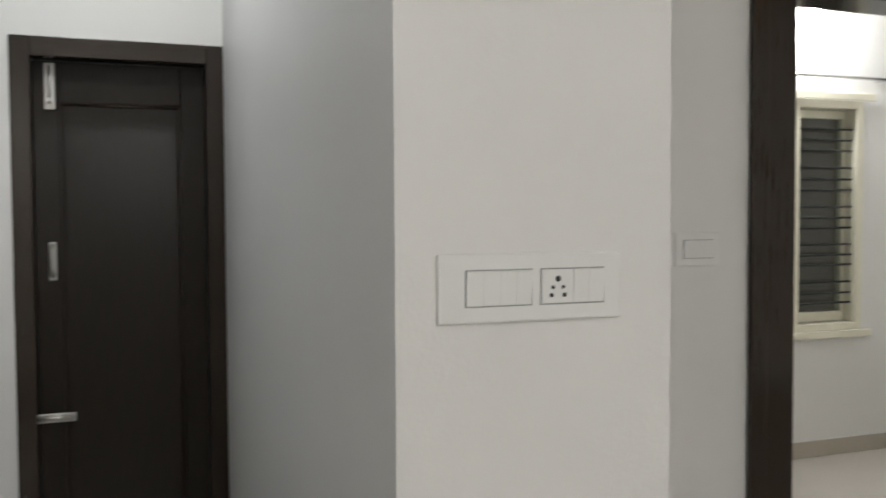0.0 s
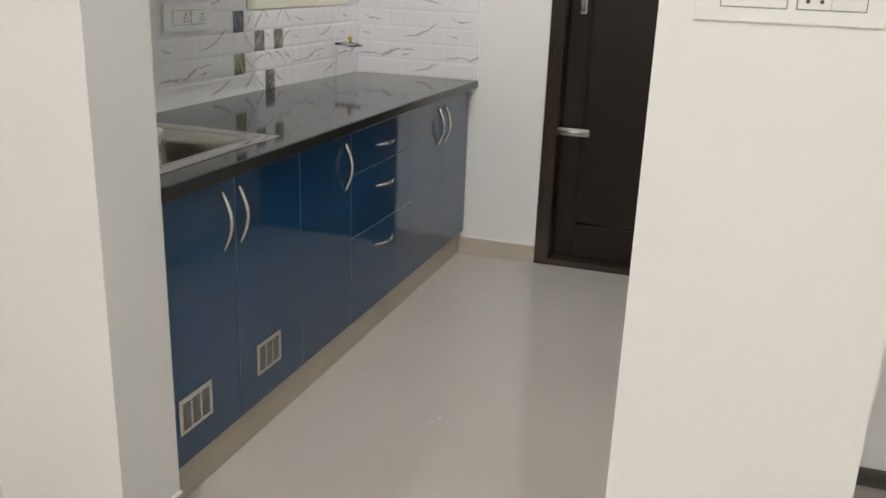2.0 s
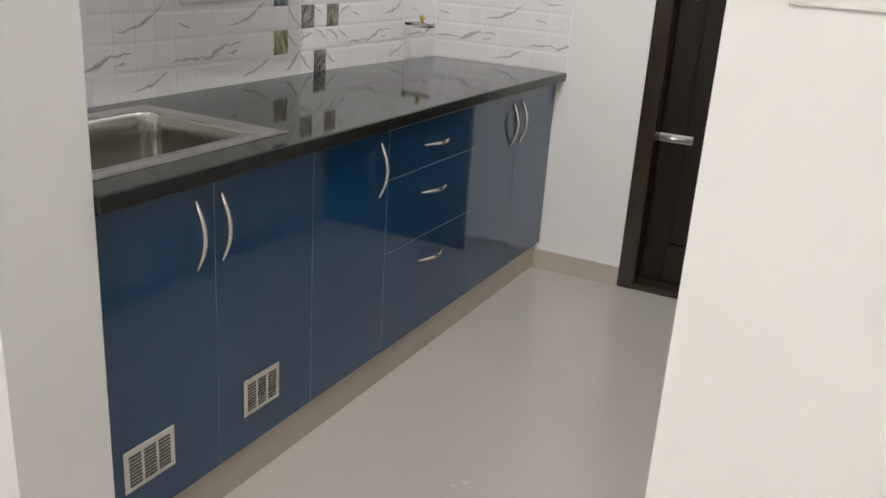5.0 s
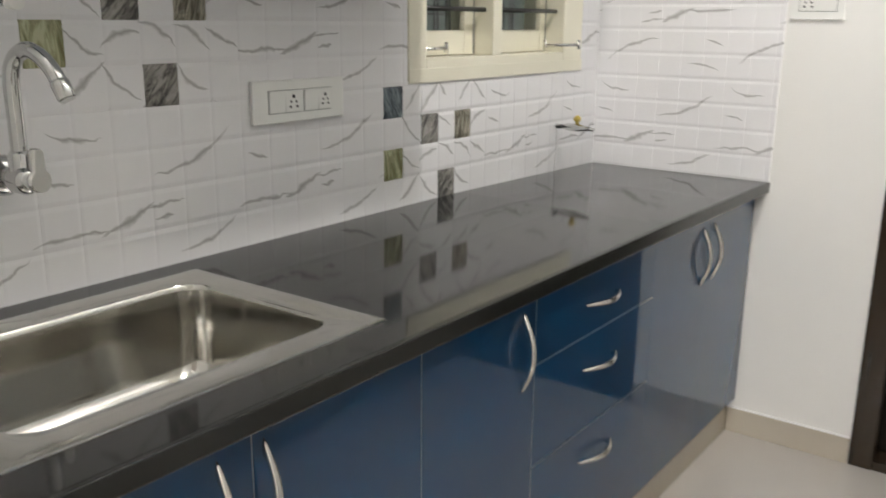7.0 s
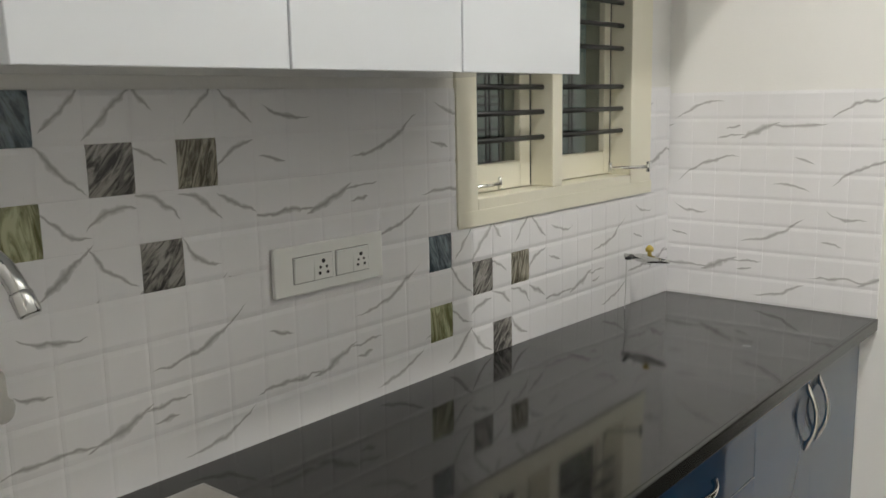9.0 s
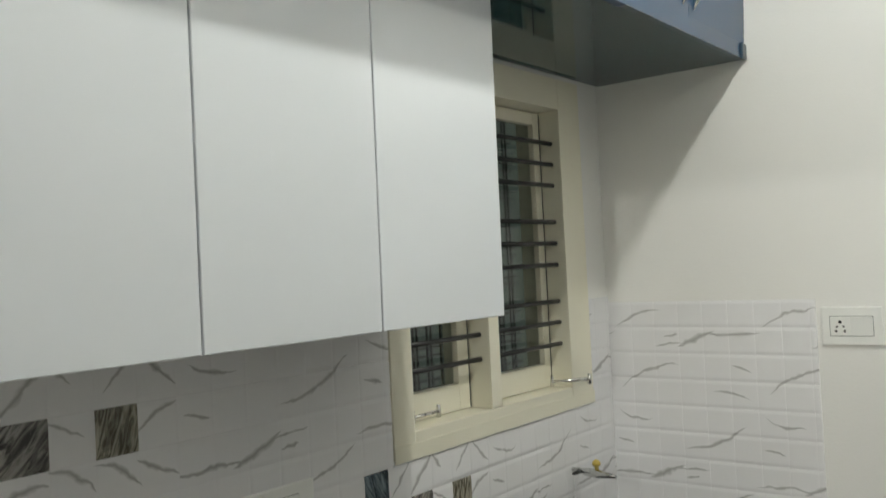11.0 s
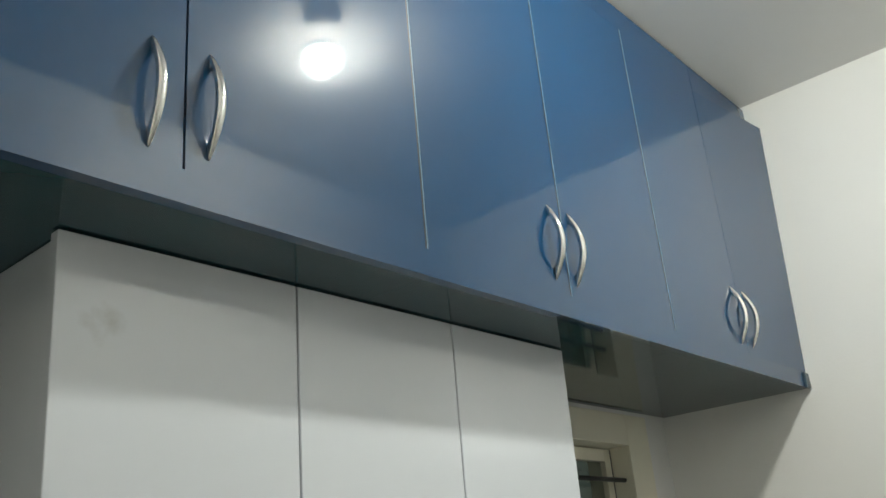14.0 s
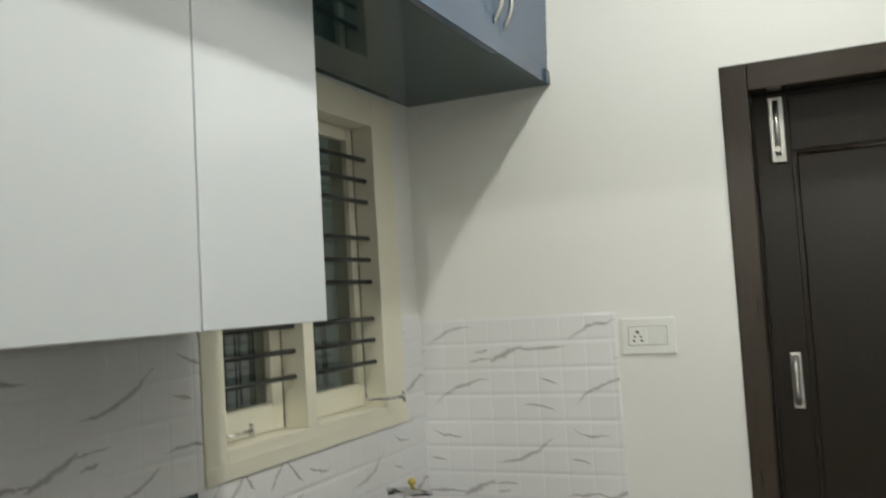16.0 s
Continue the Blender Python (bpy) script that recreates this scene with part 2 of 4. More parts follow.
def spot(m, at, radius, colour, strength=0.6, grain=60.0, cut=0.45):
    """A stain or splash with a ragged outline at one place on a surface."""
    nt, n = m.node_tree, m.node_tree.nodes
    p = n["Principled BSDF"]
    old = p.inputs["Base Color"].links[0].from_socket
    geo, far, no = n.new("ShaderNodeNewGeometry"), n.new("ShaderNodeVectorMath"), n.new("ShaderNodeTexNoise")
    far.operation = "DISTANCE"
    nt.links.new(geo.outputs["Position"], far.inputs[0])
    far.inputs[1].default_value = at
    no.inputs["Scale"].default_value, no.inputs["Detail"].default_value = grain, 3
    nt.links.new(geo.outputs["Position"], no.inputs["Vector"])
    fall, mul, edge = n.new("ShaderNodeMapRange"), n.new("ShaderNodeMath"), n.new("ShaderNodeMapRange")
    fall.inputs["From Min"].default_value, fall.inputs["From Max"].default_value = 0, radius
    fall.inputs["To Min"].default_value, fall.inputs["To Max"].default_value = 1, 0
    nt.links.new(far.outputs["Value"], fall.inputs["Value"])
    mul.operation = "MULTIPLY"
    nt.links.new(fall.outputs[0], mul.inputs[0])
    nt.links.new(no.outputs["Fac"], mul.inputs[1])
    edge.inputs["From Min"].default_value, edge.inputs["From Max"].default_value = cut * 0.5, cut
    edge.inputs["To Max"].default_value = strength
    nt.links.new(mul.outputs[0], edge.inputs["Value"])
    mix = n.new("ShaderNodeMix")
    mix.data_type = "RGBA"
    nt.links.new(edge.outputs[0], mix.inputs[0])
    nt.links.new(old, mix.inputs[6])
    mix.inputs[7].default_value = (*colour, 1)
    nt.links.new(mix.outputs[2], p.inputs["Base Color"])


# hand smudge on a white door, paint drops on the floor, dust specks on the granite
spot(WHITE_LAM, (0.318, 1.545, 2.035), 0.050, (0.46, 0.45, 0.42), 0.5, 30, 0.42)
spot(FLOOR, (1.030, 1.945, 0.0), 0.022, (0.8, 0.79, 0.77), 0.5, 150, 0.47)
spot(FLOOR, (1.012, 1.915, 0.0), 0.016, (0.8, 0.79, 0.77), 0.45, 180, 0.47)
spot(GRANITE, (0.440, 3.120, 0.857), 0.028, (0.5, 0.5, 0.5), 0.6, 330, 0.47)
PANE = glass("smoky_pane", (0.60, 0.63, 0.60), 0.03)


# ---- building blocks ----
def box(bm, x0, y0, z0, x1, y1, z1, bevel=0.0, segs=2):
    """A box between two corners, its edges rounded if asked."""
    made = bmesh.ops.create_cube(bm, size=1, matrix=Matrix.Translation(((x0 + x1) / 2, (y0 + y1) / 2, (z0 + z1) / 2)) @ Matrix.Diagonal((x1 - x0, y1 - y0, z1 - z0, 1)))
    if bevel:
        edges = list({e for v in made["verts"] for e in v.link_edges})
        bmesh.ops.bevel(bm, geom=edges, offset=bevel, segments=segs, affect="EDGES", profile=0.6)
    return made


def solid(x0, y0, z0, x1, y1, z1, bevel=0.0, segs=2):
    bm = bmesh.new()
    box(bm, x0, y0, z0, x1, y1, z1, bevel, segs)
    return bm


def tube(points, radii, sides=12, flat=1.0, across=(0, 1, 0)):
    """A swept tube through points; radii one a point; flat squeezes it along 'across'."""
    bm = bmesh.new()
    pts = [Vector(p) for p in points]
    rings, ref = [], Vector(across)
    for i, p in enumerate(pts):
        d = (pts[min(i + 1, len(pts) - 1)] - pts[max(i - 1, 0)]).normalized()
        u = (ref - d * ref.dot(d))
        u = u.normalized() if u.length > 1e-4 else d.orthogonal().normalized()
        v = d.cross(u)
        rings.append([bm.verts.new(p + radii[i] * (math.cos(2 * math.pi * k / sides) * u * flat + math.sin(2 * math.pi * k / sides) * v)) for k in range(sides)])
    for a, b in zip(rings, rings[1:]):
        for k in range(sides):
            f = bm.faces.new((a[k], a[(k + 1) % sides], b[(k + 1) % sides], b[k]))
            f.smooth = True
    bm.faces.new(rings[0][::-1])
    bm.faces.new(rings[-1])
    bmesh.ops.recalc_face_normals(bm, faces=bm.faces)
    return bm


def lathe(profile, at, axis="Z", sides=28):
    """A turned body: profile of (radius, height) about an axis through 'at'."""
    bm = bmesh.new()
    turn = {"Z": Matrix(), "X": Matrix.Rotation(radians(90), 4, "Y"), "Y": Matrix.Rotation(radians(-90), 4, "X")}[axis]
    m = Matrix.Translation(at) @ turn
    rings = [[bm.verts.new(m @ Vector((r * math.cos(2 * math.pi * k / sides), r * math.sin(2 * math.pi * k / sides), h))) for k in range(sides)] for r, h in profile]
    for a, b in zip(rings, rings[1:]):
        for k in range(sides):
            bm.faces.new((a[k], a[(k + 1) % sides], b[(k + 1) % sides], b[k])).smooth = True
    bm.faces.new(rings[0][::-1])
    bm.faces.new(rings[-1])
    bmesh.ops.recalc_face_normals(bm, faces=bm.faces)
    return bm


def mesh_of(name, bm, mat):
    me = bpy.data.meshes.new(name)
    bm.to_mesh(me)
    bm.free()
    me.materials.append(mat)
    return me


def part(name, bm, mat, parent=None, label=""):
    ob = new(name, mesh_of(name, bm, mat))
    if parent:
        ob.parent = parent
    return tagged(ob, label)


def thing(name, label, category, group=""):
    """An Empty that parents the parts of one thing; parts keep world coordinates."""
    ob = new(name)
    return tagged(ob, label, category, group)


def setting(name, bm, mat, label="", category=""):
    return tagged(part(name, bm, mat), label, category, kind="structure")


# ---- structure ----
bm = bmesh.new()
box(bm, -0.25, -3.8, -0.1, 6.8, 4.3, 0)
setting("floor", bm, FLOOR, "glossy cream vitrified tile floor", "floor")
bm = bmesh.new()
box(bm, -0.25, -3.8, CEIL_Z, 6.8, 4.3, CEIL_Z + 0.12)
setting("ceiling", bm, CEIL, "plain off-white painted ceiling", "ceiling")

# counter wall with the window opening
WY0, WY1, WZ0, WZ1 = 2.567, 3.47, 1.19, 2.135
bm = bmesh.new()
box(bm, -0.20, TW0, 0, -0.006, WY0, CEIL_Z)
box(bm, -0.20, WY1, 0, -0.006, FAR, CEIL_Z)
box(bm, -0.20, WY0, 0, -0.006, WY1, WZ0)
box(bm, -0.20, WY0, WZ1, -0.006, WY1, CEIL_Z)
wall_west = setting("wall_west", bm, WALL, "off-white kitchen wall behind the counter", "wall")
# end wall with the door opening
DX0, DX1, DZ = 0.942, 1.722, 2.115
bm = bmesh.new()
box(bm, -0.20, FAR, 0, DX0, FAR + 0.15, CEIL_Z)
box(bm, DX0, FAR, DZ, DX1, FAR + 0.15, CEIL_Z)
box(bm, DX1, FAR, 0, 1.86, FAR + 0.15, CEIL_Z)
wall_north = setting("wall_north", bm, WALL, "off-white kitchen end wall beside the door", "wall")
# wall between kitchen and passage, a little out of square
bm = bmesh.new()
pts = [(1.662, 0.985), (2.055, 0.985), (2.055, 1.19), (1.86, 1.19), (1.86, FAR), (1.722, FAR)]
lo, hi = [bm.verts.new((x, y, 0)) for x, y in pts], [bm.verts.new((x, y, CEIL_Z)) for x, y in pts]
bm.faces.new(lo[::-1]), bm.faces.new(hi)
for i in range(len(pts)):
    j = (i + 1) % len(pts)
    bm.faces.new((lo[i], lo[j], hi[j], hi[i]))
bmesh.ops.recalc_face_normals(bm, faces=bm.faces)
setting("wall_east", bm, WALL, "cream painted pier and partition wall", "wall")
# pier beside the counter and hall wall
bm = bmesh.new()
box(bm, -0.20, 0.985, 0, 0.600, TW0, CEIL_Z)
setting("wall_pier", bm, WALL, "cream painted pier at the kitchen opening", "wall")
setting("wall_hall_west", solid(-0.20, -3.8, 0, 0.245, 0.985, CEIL_Z), WALL, "cream painted hall wall", "wall")
setting("wall_hall_south", solid(0.245, -3.8, 0, 6.8, -3.6, CEIL_Z), WALL, "cream painted hall wall", "wall")
setting("wall_hall_east", solid(6.6, -3.6, 0, 6.8, 4.3, CEIL_Z), WALL, "cream painted end wall", "wall")
setting("opening_beam", solid(0.600, 0.985, 2.256, 1.662, TW0, CEIL_Z), WALL, "cream painted beam over the kitchen opening", "beam")
# bedroom front wall, with its doorway, and back wall with window
BX0, BX1 = 3.05, 4.10
bm = bmesh.new()
box(bm, 1.86, 2.05, 0, BX0, 2.17, CEIL_Z)
box(bm, BX0, 2.05, 2.13, BX1, 2.17, CEIL_Z)
box(bm, BX1, 2.05, 0, 6.6, 2.17, CEIL_Z)
setting("wall_bedroom_front", bm, WALL, "cream painted wall beside the bedroom door", "wall")
VX0, VX1, VZ0, VZ1 = 4.945, 5.46, 0.742, 2.092
bm = bmesh.new()
box(bm, 1.86, 4.02, 0, VX0, 4.2, CEIL_Z)
box(bm, VX1, 4.02, 0, 6.6, 4.2, CEIL_Z)
box(bm, VX0, 4.02, 0, VX1, 4.2, VZ0)
box(bm, VX0, 4.02, VZ1, VX1, 4.2, CEIL_Z)
setting("wall_bedroom_back", bm, WALL, "cream painted bedroom wall with a window", "wall")

# skirtings
SK = 0.085
def skirting(x0, y0, x1, y1, mat=SKIRT, label="beige tile skirting", h=SK):
    ob = setting("baseboard", solid(x0, y0, 0, x1, y1, h, 0.002, 1), mat, label, "skirting")
    if mat is SKIRT:
        part("grout_bead", solid(x0 + 0.001, y0 + 0.001, h + 0.0002, x1 - 0.001, y1 - 0.001, h + 0.004), GROUT, ob, "white grout bead")
    return ob


skirting(0.5525, FAR - 0.010, DX0 - 0.002, FAR + 0.002)
skirting(0.598, 0.975, 0.610, TW0)
skirting(0.257, 0.975, 0.598, 0.987)
skirting(0.243, -3.6, 0.257, 0.975)
bm = bmesh.new()
for x, y in ((1.650, 0.99), (1.664, 0.99), (1.724, FAR), (1.710, FAR)):
    bm.verts.new((x, y, 0)), bm.verts.new((x, y, SK))
bm.verts.ensure_lookup_table()
v = bm.verts
for a, b in ((0, 1), (1, 2), (2, 3), (3, 0)):
    bm.faces.new((v[2 * a], v[2 * b], v[2 * b + 1], v[2 * a + 1]))
bm.faces.new((v[1], v[3], v[5], v[7])), bm.faces.new((v[0], v[2], v[4], v[6]))
bmesh.ops.recalc_face_normals(bm, faces=bm.faces)
setting("baseboard", bm, SKIRT, "beige tile skirting", "skirting")
skirting(1.86, 2.038, BX0 - 0.002, 2.052, DARK_SKIRT, "dark stone skirting with worn edges", 0.055)
skirting(1.86, 4.008, 6.6, 4.022, SKIRT, "beige tile skirting", 0.095)

# ---- kitchen base units ----
FX = 0.575


def bow_handle(parent, x, y, z0, z1, vertical=True, reach=0.030, wide=0.0125, label="bowed satin nickel handle"):
    """A crescent handle: a bowed bar that runs out into two solid pointed feet."""
    bm, rings, n = bmesh.new(), [], 28
    for i in range(n + 1):
        s = i / n
        rise = math.sin(math.pi * s)
        outer = 0.0012 + reach * rise ** 0.86
        hole = min(max((s - 0.15) / 0.70, 0.0), 1.0)
        inner = -0.0005 + (reach - 0.0100) * math.sin(math.pi * hole) ** 0.62
        inner = min(inner, outer - 0.001)
        half = 0.0012 + (wide / 2 - 0.0012) * rise ** 0.55
        mid, deep = (outer + inner) / 2, (outer - inner) / 2
        ring = []
        for k in range(10):
            a = 2 * math.pi * k / 10
            c, q = math.cos(a), math.sin(a)
            out = mid + deep * math.copysign(abs(c) ** 0.7, c)
            side = half * math.copysign(abs(q) ** 0.7, q)
            along = z0 + (z1 - z0) * s
            ring.append(bm.verts.new((x + out, y + side, along) if vertical else (x + out, along, y + side)))
        rings.append(ring)
    for a, b in zip(rings, rings[1:]):
        for k in range(10):
            bm.faces.new((a[k], a[(k + 1) % 10], b[(k + 1) % 10], b[k])).smooth = True
    bm.faces.new(rings[0]), bm.faces.new(rings[-1])
    bmesh.ops.recalc_face_normals(bm, faces=bm.faces)
    return part("handle", bm, SATIN, parent, label)


def front(name, parent, y0, y1, z0, z1, x=FX, mat=BLUE, depth=0.018, edge=BASE_EDGE, bevel=0.0004):
    """A laminate front with a paler edge band showing at its rim."""
    g = 0.0015 if edge else 0.0002
    ob = part(name, solid(x - depth, y0 + g, z0 + g, x, y1 - g, z1 - g, bevel, 1), mat, parent)
    if edge:
        part("edge_band", solid(x - depth + 0.001, y1 - g - 0.0005, z0 + g, x + 0.0006, y1 - g + 0.0016, z1 - g), edge, ob, "pale edge band")
    return ob


def vent(parent, y0, y1, z0, z1, x=FX):
    """A steel ventilation plate with three rows of slots."""
    v = part("vent_grille", solid(x, y0, z0, x + 0.004, y1, z1, 0.001, 1), SATIN, parent, "steel ventilation plate with slots")
    cols, rows = 3, 9
    pitch = (y1 - y0 - 0.02) / cols
    sw, shapes = pitch - 0.008, None
    for c in range(cols):
        for r in range(rows):
            a = y0 + 0.010 + c * pitch + 0.004
            b = z0 + 0.012 + r * (z1 - z0 - 0.024) / rows
            if shapes is None:
                shapes = mesh_of("slot", solid(0, 0, 0, 0.0011, sw, 0.005), IRON)
            q = new("slot", shapes)
            q.location, q.parent = (x + 0.0035, a, b), v
    return v


CB, CT = 0.120, 0.820


def carcass(parent, y0, y1, z0=0.112, z1=0.822, x1=FX - 0.020):
    return part("body", solid(0.002, y0 + 0.001, z0, x1, y1 - 0.001, z1), CARCASS, parent)


def carcass_open(parent, y0, y1):
    """A carcass with no top, for the bowl to hang into."""
    bm = bmesh.new()
    box(bm, 0.002, y0 + 0.001, 0.112, FX - 0.020, y1 - 0.001, 0.128)
    box(bm, 0.002, y0 + 0.001, 0.129, FX - 0.020, y0 + 0.017, 0.822)
    box(bm, 0.002, y1 - 0.017, 0.129, FX - 0.020, y1 - 0.001, 0.822)
    box(bm, 0.002, y0 + 0.018, 0.129, 0.018, y1 - 0.018, 0.822)
    return part("body", bm, CARCASS, parent)


g1 = "blue base units under the counter"
u = thing("sink_cabinet", "glossy blue two-door sink cabinet with steel vents", "cabinet", g1)
carcass_open(u, 1.195, 1.890)
for y0, y1, hy, v0, v1 in ((1.195, 1.527, 1.468, 1.236, 1.380), (1.527, 1.890, 1.547, 1.611, 1.748)):
    d = front("door", u, y0, y1, CB, CT)
    bow_handle(d, FX, hy, 0.632, 0.797)
    vent(d, v0, v1, 0.207, 0.306)
u = thing("base_cabinet", "glossy blue single-door base cabinet", "cabinet", g1)
carcass(u, 1.890, 2.257)
d = front("door", u, 1.890, 2.257, CB, CT)
bow_handle(d, FX, 2.208, 0.628, 0.797)
u = thing("drawer_cabinet", "glossy blue three-drawer base cabinet", "cabinet", g1)
carcass(u, 2.257, 2.832)
for z0, z1, hz in ((0.672, CT, 0.742), (0.445, 0.672, 0.590), (CB, 0.445, 0.363)):
    d = front("drawer_front", u, 2.257, 2.832, z0, z1, edge=None)
    part("edge_band", solid(FX - 0.017, 2.259, z1 - 0.003, FX + 0.0006, 2.830, z1 - 0.0005), BASE_EDGE, d, "pale edge band")
    bow_handle(d, FX, hz, 2.468, 2.632, False)
u = thing("base_cabinet", "glossy blue two-door base cabinet beside the wall", "cabinet", g1)
carcass(u, 2.832, 3.592)
for y0, y1, hy in ((2.832, 3.212, 3.156), (3.212, 3.592, 3.240)):
    d = front("door", u, y0, y1, CB, CT, edge=None)
    bow_handle(d, FX, hy, 0.620, 0.790)
setting("plinth", solid(0.05, TW0, 0, 0.552, FAR - 0.0005, 0.110), SKIRT, "beige tile plinth under the base units", "plinth")

# ---- counter with the sink cut into it ----
CZ = 0.857
SX0, SX1, SY0, SY1 = 0.060, 0.529, 1.222, 1.857


def slope(x, y):
    """How far the granite stands above its far end, a little more along the wall."""
    return (0.011 + 0.006 * (1 - x / 0.6)) * min(1.0, max(0.0, (3.8 - y) / 1.0))


bm = bmesh.new()
x0, x1, y0, y1 = -0.0033, 0.605, TW0 + 0.001, FAR - 0.001
xs, ys = (x0, 0.100, 0.495, x1), (y0, 1.246, 1.832, 2.80, y1)
grid = {(i, j, k): bm.verts.new((xs[i], ys[j], (CZ - 0.030, CZ)[k] + slope(xs[i], ys[j]))) for i in range(4) for j in range(5) for k in range(2)}
for i in range(3):
    for j in range(4):
        if (i, j) != (1, 1):
            bm.faces.new([grid[c] for c in ((i, j, 1), (i + 1, j, 1), (i + 1, j + 1, 1), (i, j + 1, 1))])
            bm.faces.new([grid[c] for c in ((i, j, 0), (i, j + 1, 0), (i + 1, j + 1, 0), (i + 1, j, 0))])
for i in range(3):
    for j in (0, 4):
        bm.faces.new([grid[c] for c in ((i, j, 0), (i + 1, j, 0), (i + 1, j, 1), (i, j, 1))])
for j in range(4):
    for i in (0, 3):
        bm.faces.new([grid[c] for c in ((i, j, 0), (i, j + 1, 0), (i, j + 1, 1), (i, j, 1))])
for a, b in (((1, 1), (2, 1)), ((2, 1), (2, 2)), ((2, 2), (1, 2)), ((1, 2), (1, 1))):
    bm.faces.new([grid[c] for c in ((*a, 0), (*b, 0), (*b, 1), (*a, 1))])
bmesh.ops.recalc_face_normals(bm, faces=bm.faces)
ct = thing("countertop", "polished dark granite kitchen countertop on blue units", "countertop")
part("slab", bm, GRANITE, ct)
bm = solid(x1 + 0.0003, y0, CZ - 0.034, x1 + 0.010, 2.80, CZ - 0.0004)
box(bm, x1 + 0.0003, 2.80, CZ - 0.034, x1 + 0.010, y1, CZ - 0.0004)
bmesh.ops.remove_doubles(bm, verts=bm.verts, dist=0.0001)
bmesh.ops.delete(bm, geom=[f for f in bm.faces if abs(f.calc_center_median().y - 2.80) < 0.001], context="FACES_ONLY")
for q in bm.verts:
    q.co.z += slope(0.605, q.co.y)
front_edges = [e for e in bm.edges if abs((e.verts[0].co - e.verts[1].co).y) > 0.2 and (e.verts[0].co.x > x1 + 0.005)]
bmesh.ops.bevel(bm, geom=front_edges, offset=0.0045, segments=4, affect="EDGES", profile=0.6)
part("nosing", bm, GRANITE_EDGE, ct, "polished granite front edge")


def rounded(x0, x1, y0, y1, r, z, n=7):
    pts = []
    for cx, cy, a0 in ((x1 - r, y1 - r, 0), (x0 + r, y1 - r, 90), (x0 + r, y0 + r, 180), (x1 - r, y0 + r, 270)):
        for i in range(n):
            a = radians(a0 + 90 * i / (n - 1))
            pts.append(Vector((cx + r * math.cos(a), cy + r * math.sin(a), z)))
    return pts


def kitchen_sink():
    """A pressed steel bowl with a flat rim and rounded corners."""
    s = thing("kitchen_sink", "stainless steel single-bowl kitchen sink set into granite", "sink")
    bm = bmesh.new()
    rz = CZ + 0.002
    loops = [rounded(SX0, SX1, SY0, SY1, 0.004, CZ + 0.0006), rounded(SX0 + 0.002, SX1 - 0.002, SY0 + 0.002, SY1 - 0.002, 0.004, rz),
             rounded(SX0 + 0.010, SX1 - 0.010, SY0 + 0.010, SY1 - 0.010, 0.006, rz)]
    b = (0.119, 0.470, 1.278, 1.806)
    for inset, z, r in ((-0.004, rz - 0.0005, 0.058), (0, rz - 0.003, 0.055), (0.002, rz - 0.012, 0.053), (0.006, rz - 0.075, 0.050), (0.010, rz - 0.140, 0.047),
                        (0.016, rz - 0.160, 0.045), (0.030, rz - 0.173, 0.042), (0.052, rz - 0.179, 0.040), (0.110, rz - 0.183, 0.03)):
        loops.append(rounded(b[0] + inset, b[1] - inset, b[2] + inset, b[3] - inset, r, z))
    rings = [[bm.verts.new(p) for p in l] for l in loops]
    for a, c in zip(rings, rings[1:]):
        for k in range(len(a)):
            bm.faces.new((a[k], a[(k + 1) % len(a)], c[(k + 1) % len(a)], c[k])).smooth = True
    bm.faces.new(rings[-1])
    bmesh.ops.recalc_face_normals(bm, faces=bm.faces)
    drain = lathe([(0.045, 0.0), (0.045, 0.003), (0.036, 0.004), (0.030, 0.001), (0.004, 0.0005)], (0.290, 1.542, CZ - 0.1775))
    for piece in (bm, drain):
        for v in piece.verts:
            v.co.z += slope(v.co.x, 1.6)
            v.co.y += 0.028 * (v.co.x - SX1)
    part("bowl", bm, STEEL, s)
    part("drain", drain, CHROME, s, "chrome drain ring")


kitchen_sink()


def arc(points, n=8):
    """Smooth line through points (Catmull-Rom)."""
    p = [Vector(points[0])] + [Vector(q) for q in points] + [Vector(points[-1])]
    out = []
    for i in range(1, len(p) - 2):
        for k in range(n):
            t = k / n
            out.append(0.5 * ((2 * p[i]) + (p[i + 1] - p[i - 1]) * t + (2 * p[i - 1] - 5 * p[i] + 4 * p[i + 1] - p[i + 2]) * t * t + (3 * p[i] - p[i - 1] - 3 * p[i + 1] + p[i + 2]) * t ** 3))
    return out + [p[-2]]


def keyhole_lever(x, y, z, r, tall):
    """A flat lever: a round boss with one rounded arm standing up from it."""
    bm = bmesh.new()
    outline = []
    half = r * 0.46
    for k in range(21):
        a = radians(90 + 32 + (360 - 64) * k / 20)
        outline.append((r * math.cos(a), r * math.sin(a)))
    for k in range(9):
        a = radians(180 * k / 8)
        outline.append((half * math.cos(a), tall - half + half * math.sin(a)))
    rings = []
    for dx, inset in ((0.0, 0.88), (0.002, 1.0), (0.010, 1.0), (0.013, 0.86)):
        rings.append([bm.verts.new((x + dx, y + u * inset + dx * 0.35, z + w * (inset * 0.25 + 0.75))) for u, w in outline])
    n = len(outline)
    for a, b in zip(rings, rings[1:]):
        for k in range(n):
            bm.faces.new((a[k], a[(k + 1) % n], b[(k + 1) % n], b[k])).smooth = True
    bm.faces.new(rings[0]), bm.faces.new(rings[-1])
    bmesh.ops.recalc_face_normals(bm, faces=bm.faces)
    return bm


